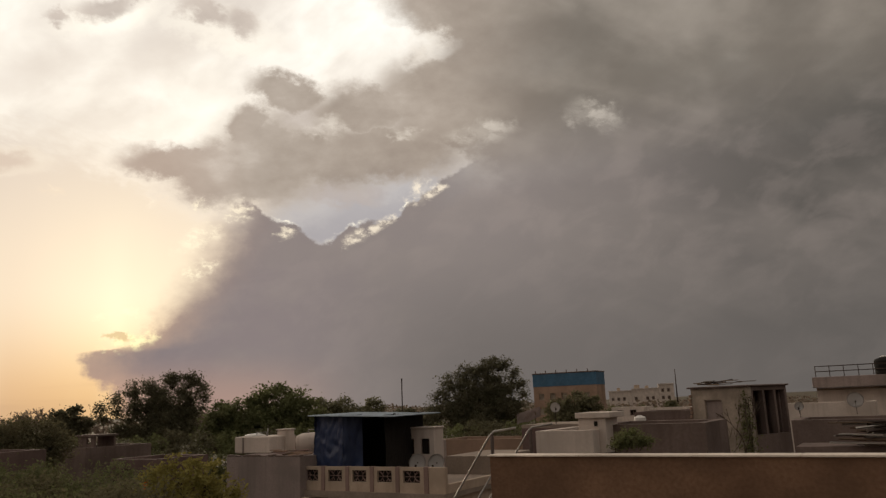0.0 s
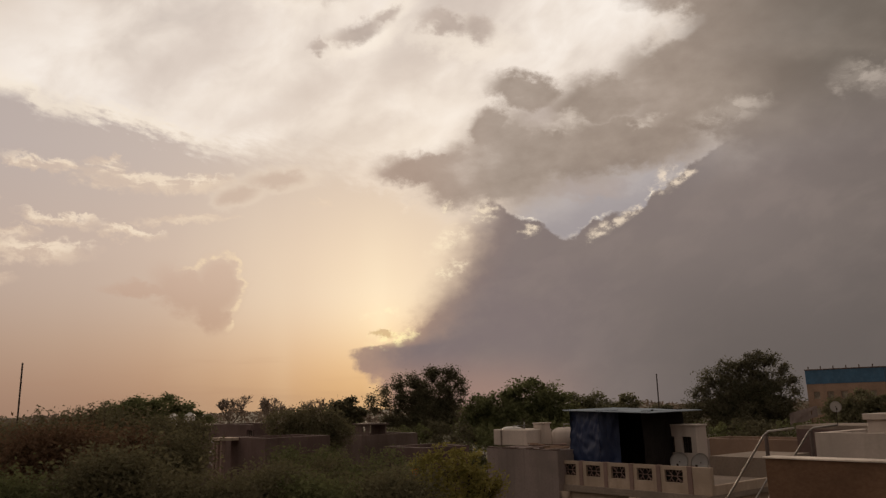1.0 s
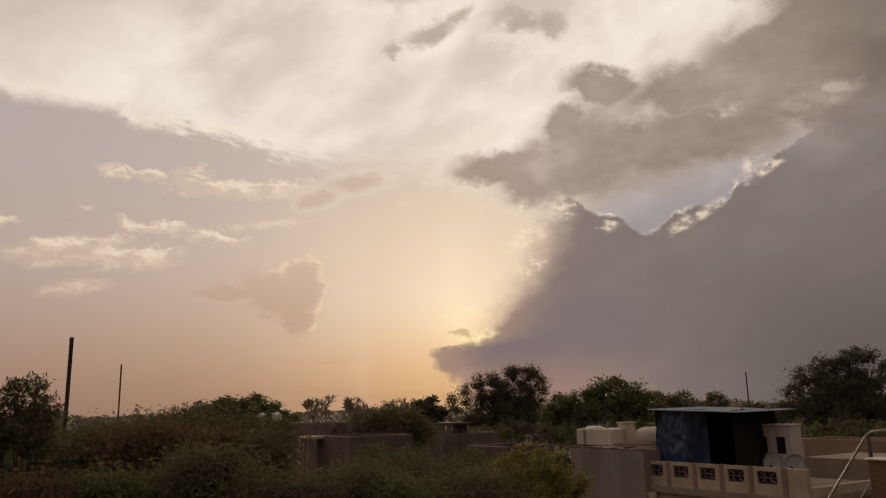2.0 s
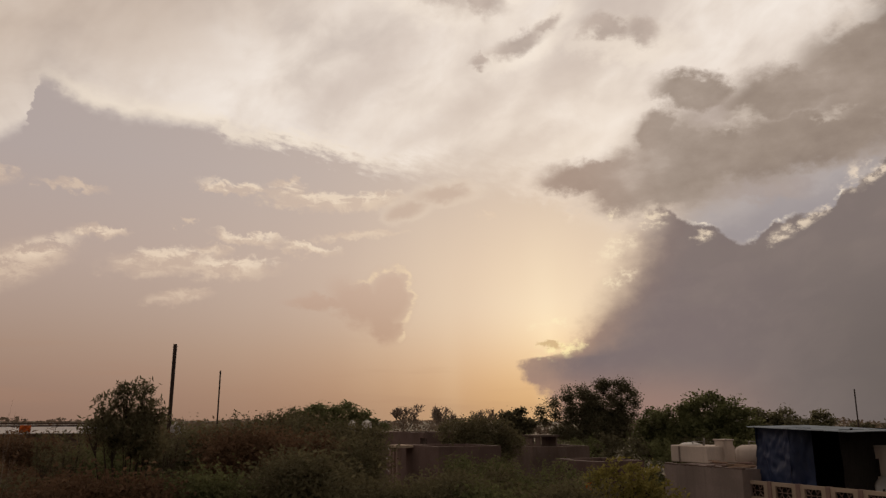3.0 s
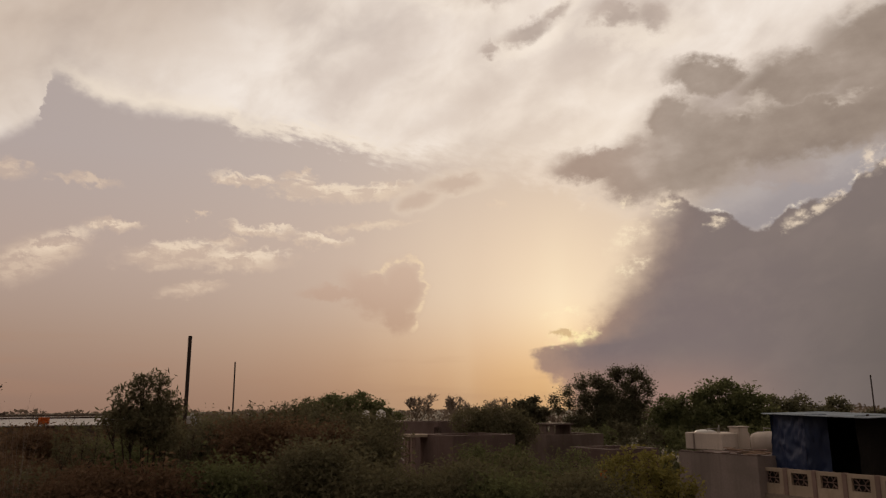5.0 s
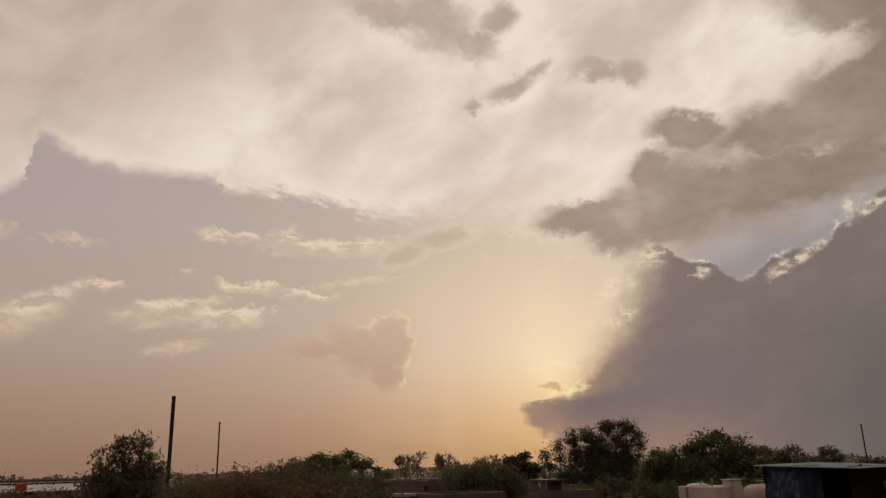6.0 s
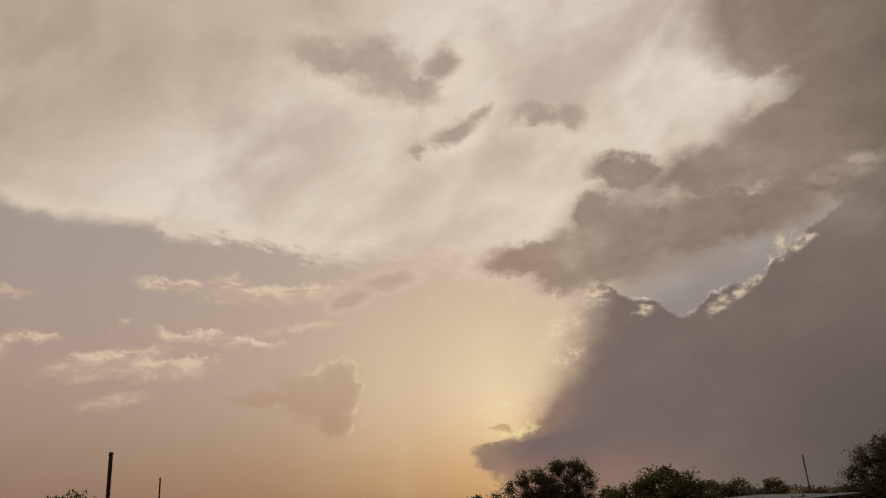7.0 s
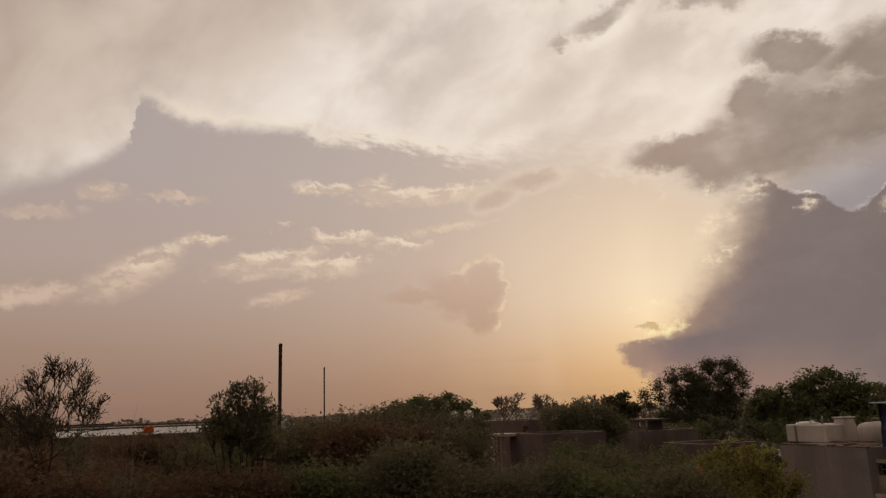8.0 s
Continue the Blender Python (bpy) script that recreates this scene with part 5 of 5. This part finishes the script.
tree("eucalyptus", "tall dark eucalyptus with open ragged top", 3.6, 76,
     far(3.6, 76, (5.1, 3.4, 0.8, 0.8, 0), (4.2, 3.1, 0.8, 0.75, 0), (3.2, 2.6, 0.7, 0.7, 0), (2.3, 2.8, 0.75, 0.7, 0), (1.2, 2.0, 0.75, 0.8, 0), (0.6, 1.2, 0.7, 0.8, 0), (6.1, 2.3, 0.55, 0.6, 0), (6.5, 1.5, 0.5, 0.55, 0), (6.7, 0.7, 0.45, 0.5, 0), (6.6, 0.0, 0.5, 0.5, 0), (5.6, 1.9, 0.8, 1.0, 0),
         (4.4, 2.2, 1.3, 1.4, 0.3), (2.6, 1.9, 1.2, 1.3, 0), (3.6, 1.1, 2.0, 1.5, 0.3), (1.8, 0.6, 1.9, 1.4, 0), (5.0, 0.7, 1.6, 1.5, 0), (6.2, -0.6, 0.9, 0.8, 0), (3.4, -0.5, 3.4, 1.6, 0.4), (-0.2, -0.2, 1.2, 1.0, 0)),
     0.22, 0.5, 48000, M_LEAF_EUC, 0.78, 0.2, 7, 0.4, per=60, shell=0.25)
tree("broad_tree", "haze-paled green tree below a brick block", 10.3, 112, far(10.3, 112, (9.2, -0.05, 1.6, 1.4, 0), (10.4, 0.45, 2.0, 1.6, 0), (11.5, 0.1, 1.5, 1.4, 0), (10.2, -0.6, 3.4, 1.6, 0)), 0.36, 0.6, 10000, M_LEAF_FAR, 0.8, 0.25, 8, per=60)
tree("broad_tree", "haze-paled low trees between far houses", 14.5, 130, far(14.5, 130, (13.4, -0.75, 1.6, 0.8, 0), (15.2, -0.8, 2.0, 0.8, 0), (17.2, -0.5, 1.0, 0.9, 0)), 0.42, 0.6, 6000, M_LEAF_FAR, 0.6, 0.2, 9)
tree("broad_tree", "rounded dense tree behind white tanks", -38.8, 105,
     far(-38.8, 105, (-41.2, 0.55, 2.2, 1.9, 0), (-39.9, 1.1, 2.0, 1.9, 0), (-38.0, 1.15, 2.1, 2.0, 0), (-36.6, 0.5, 1.6, 1.6, 0), (-38.9, 0.1, 4.5, 2.4, 1.0), (-35.6, -0.1, 1.6, 1.3, 0)),
     0.34, 0.6, 28000, M_LEAF_GREEN, 0.95, 0.3, 10, per=80)
tree("dark_tree", "dark leafy tree between dim houses", -28.6, 40, far(-28.6, 40, (-29.8, 0.05, 0.8, 0.8, 0), (-28.4, 0.25, 0.9, 0.8, 0), (-26.8, 0.0, 0.9, 0.8, 0), (-28.2, -0.8, 1.7, 1.2, 0), (-25.9, -0.7, 0.8, 0.8, 0), (-28.4, -2.2, 1.6, 1.3, 0)), 0.13, 0.5, 26000, M_LEAF_DARK, 0.45, 0.16, 11, per=28)
for k, (az, d, e, sp, sd) in enumerate(((-33.4, 130, 1.1, 0.62, 3), (-31.0, 135, 0.75, 0.55, 4), (-30.2, 126, 0.95, 0.5, 9), (-27.6, 140, 0.7, 0.6, 5), (-26.6, 138, 0.75, 0.55, 6), (-28.6, 142, 0.6, 0.6, 7), (-23.8, 135, 0.25, 0.6, 8))):
    bare_tree("bare_tree", "hazy leafless far tree with fine twigs", az, d, 7.0, sp, sd, 6, 0.10, group="leafless far trees", thin=0.022, leaves=700, leaf=0.15, leafmat=M_LEAF_WOODS, reach=2.7, stem=rise(d, e) - 7.0)

for k in range(13):
    az = -26 + k * 2.75
    d_ = 58 + (k * 37 % 11)
    e = -1.15 - 0.5 * ((k * 5) % 3) / 3
    tree("scrub_tree", "dusty scrub tree behind the houses", az, d_, far(az, d_, (az - 0.8, e, 1.1, 0.8, 0), (az + 0.8, e - 0.15, 1.2, 0.8, 0), (az, e - 0.9, 2.0, 1.2, 0), (az, e - 2.6, 2.2, 1.5, 0)), 0.24, 0.55, 4200, (M_LEAF_GREEN, M_LEAF_EUC)[k % 2], 0.6, 0.12, 400 + k, per=40, group="scrub behind the houses")
house("brick_house", "low reddish brick wall below tall trees", 0.3, 37.0, 5.4, 2.5, rise(35, -2.75), M_TAN, parapet=0.6)
house("ledge_house", "low pale roof ledge beyond the balustrade", 0.7, 27.0, 1.9, 3.0, rise(26.5, -4.15), M_ROOF)

# far woods along the horizon
rgn = np.random.default_rng(77)
woods = new("far_woods")
tagged(woods, "hazy line of far woods and scrub", "woods", kind="stuff")
nW = 26000
wa = rgn.uniform(-95, 70, nW)
wd = rgn.uniform(210, 420, nW)
prof = np.array([noise.noise((a * 0.35, 0.5, 0.1)) + 0.6 * noise.noise((a * 1.4, 4.5, 0.1)) for a in wa])
wz = rgn.uniform(0, 1, nW) ** 0.7 * (7.4 + prof * 1.8) * np.where(wa > 8, 0.72, 1.0)
leaf_mesh("foliage", np.stack([np.sin(np.radians(wa)) * wd, np.cos(np.radians(wa)) * wd, wz], 1), 1.3, 0.7, M_LEAF_WOODS, woods, 0.1, 7)

# ---- scrub and young trees close below ----
tree("young_tree", "leafy young tree standing above the scrub", -52.4, 16.0,
     far(-52.4, 16, (-53.2, 2.6, 0.17, 0.22, 0), (-52.2, 2.75, 0.14, 0.2, 0), (-53.4, 1.9, 0.22, 0.24, 0), (-52.1, 1.7, 0.26, 0.3, 0), (-54.8, 1.5, 0.12, 0.16, 0), (-51.3, 1.0, 0.2, 0.25, 0), (-52.6, 0.6, 0.42, 0.36, 0), (-54.1, 0.8, 0.24, 0.24, 0), (-54.0, 0.1, 0.34, 0.3, 0), (-55.2, 0.2, 0.2, 0.2, 0), (-51.8, -0.2, 0.42, 0.36, 0)),
     0.11, 0.28, 5200, M_LEAF_DARK, 0.2, 0.06, 21, 0.9, per=14, shell=0.3)
bare_tree("thin_tree", "thin-leaved feathery tree at the scrub's edge", -65.4, 19.0, 4.3, 0.6, 18, 7, 0.026, 3300, 0.05, M_BARK, M_LEAF_DARK, thin=0.0045, reach=1.25, stem=rise(19, 4.6) - 4.3)
bare_tree("thin_tree", "thin-leaved feathery tree at the scrub's edge", -68.3, 21.0, 4.2, 0.6, 33, 6, 0.026, 1600, 0.05, M_BARK, M_LEAF_DARK, thin=0.005, reach=1.2, stem=rise(21, 3.2) - 4.2)
bare_tree("dry_weed", "tall dry weed stalks above the scrub", -60.4, 14.0, rise(14, 1.2), 0.22, 5, 4, 0.02, 0, mat=M_TWIG, thin=0.004, reach=0.35)
bare_tree("dry_weed", "tall dry weed stalks above the scrub", -61.8, 15.0, rise(15, 0.6), 0.28, 6, 4, 0.02, 60, 0.05, M_TWIG, thin=0.004, reach=0.4)

TOPS = ((-76, 1.0), (-70, 1.0), (-67.0, 0.4), (-64.5, -0.5), (-60, -1.3), (-57, -1.5), (-55, -0.9), (-52, -0.5), (-48, -0.35), (-44, -0.1), (-41, 0.2), (-38.2, -0.1), (-36.9, -0.8), (-35.3, -1.2), (-34.5, -3.0), (-33.8, -4.6), (-31.6, -4.4), (-30.6, -2.6), (-27, -2.4), (-25.5, -2.9), (-22, -4.1), (-19.5, -5.4), (-14, -6.8))


def top_at(az):
    for (a0, e0), (a1, e1) in zip(TOPS, TOPS[1:]):
        if az <= a1:
            return e0 + (e1 - e0) * (az - a0) / (a1 - a0)
    return TOPS[-1][1]


rg = random.Random(99)
LEAVES = (M_LEAF_DARK, M_LEAF_GREEN, M_LEAF_DARK, M_LEAF_DARK, M_LEAF_RED, M_LEAF_DARK)
for row, (d, drop, n) in enumerate(((30.0, 0.0, 19), (22.0, 1.0, 17), (15.0, 2.9, 15))):
    for k in range(n):
        az = -75 + (58 + row * 2) * (k + rg.uniform(0.2, 0.8)) / n
        dd = d * rg.uniform(0.92, 1.1)
        if row < 2 and -36.2 < az < -29.6:      # the yard before the porch house
            continue
        e = top_at(az) - drop + rg.uniform(-0.25, 0.3)
        if row == 2 and -36 < az < -22:         # bushes along its foot
            e = rg.uniform(-4.9, -4.2)
        w = dd * math.radians(58 / n) * rg.uniform(0.7, 1.05)
        lob = [(rg.uniform(-0.8, 0.8) * w, rg.uniform(-0.6, 0.6) * w, rise(dd, e) - w * 0.3 - rg.uniform(0, 0.45) * w, w * rg.uniform(0.25, 0.55), w * rg.uniform(0.2, 0.42)) for q in range(7)]
        lob.append((0, 0, rise(dd, e) - w * 1.2, w, w * 0.7))
        m = LEAVES[rg.randrange(6) if az > -54 else (2, 4, 4, 5, 0, 4)[rg.randrange(6)]] if az < -30 else (M_LEAF_GREEN, M_LEAF_DARK)[rg.randrange(2)]
        tree("scrub_tree", {M_LEAF_RED.name: "russet-leaved scrub tree in a dim thicket", M_LEAF_GREEN.name: "green scrub tree in a dim thicket"}.get(m.name, "dark green scrub tree in a dim thicket"),
             az, dd, lob, 0.066 + 0.0016 * dd, 0.42, 11500, m, 0.5, 0.08, 100 + row * 40 + k, group="thicket of scrub trees", per=26)
# young shoots along its upper edge
for k, (az, e, d) in enumerate(((-48.6, -0.1, 22), (-46.2, 0.35, 22), (-45.3, 0.45, 21), (-43.6, 0.55, 24), (-42.8, 0.75, 23), (-42.2, 0.85, 23), (-50.0, -0.2, 19), (-56.2, -0.55, 19), (-57.8, -0.7, 20), (-63.5, -0.4, 17))):
    tree("scrub_shoot", "thin leafy shoots above a thicket", az, d, far(az, d, (az - 0.5, e - 0.3, 0.14, 0.2, 0), (az + 0.4, e, 0.13, 0.22, 0), (az, e - 0.8, 0.3, 0.3, 0)), 0.10, 0.32, 420, M_LEAF_DARK, 0.16, 0.03, 300 + k, 0.5, group="thicket of scrub trees", per=12, category="tree")
tree("yellowing_tree", "yellow-green bushy tree beside a grey wall", -17.6, 16.5,
     far(-16.9, 16.5, (-17.2, -2.7, 0.45, 0.4, 0), (-18.4, -3.3, 0.45, 0.4, 0), (-15.6, -3.2, 0.45, 0.4, 0), (-14.5, -4.2, 0.4, 0.4, 0), (-19.3, -4.4, 0.4, 0.4, 0), (-16.9, -4.0, 0.9, 0.7, 0), (-17.0, -5.6, 1.1, 0.8, 0)),
     0.085, 0.5, 12000, M_LEAF_YELLOW, 0.2, 0.1, 61, 0.3, per=26)
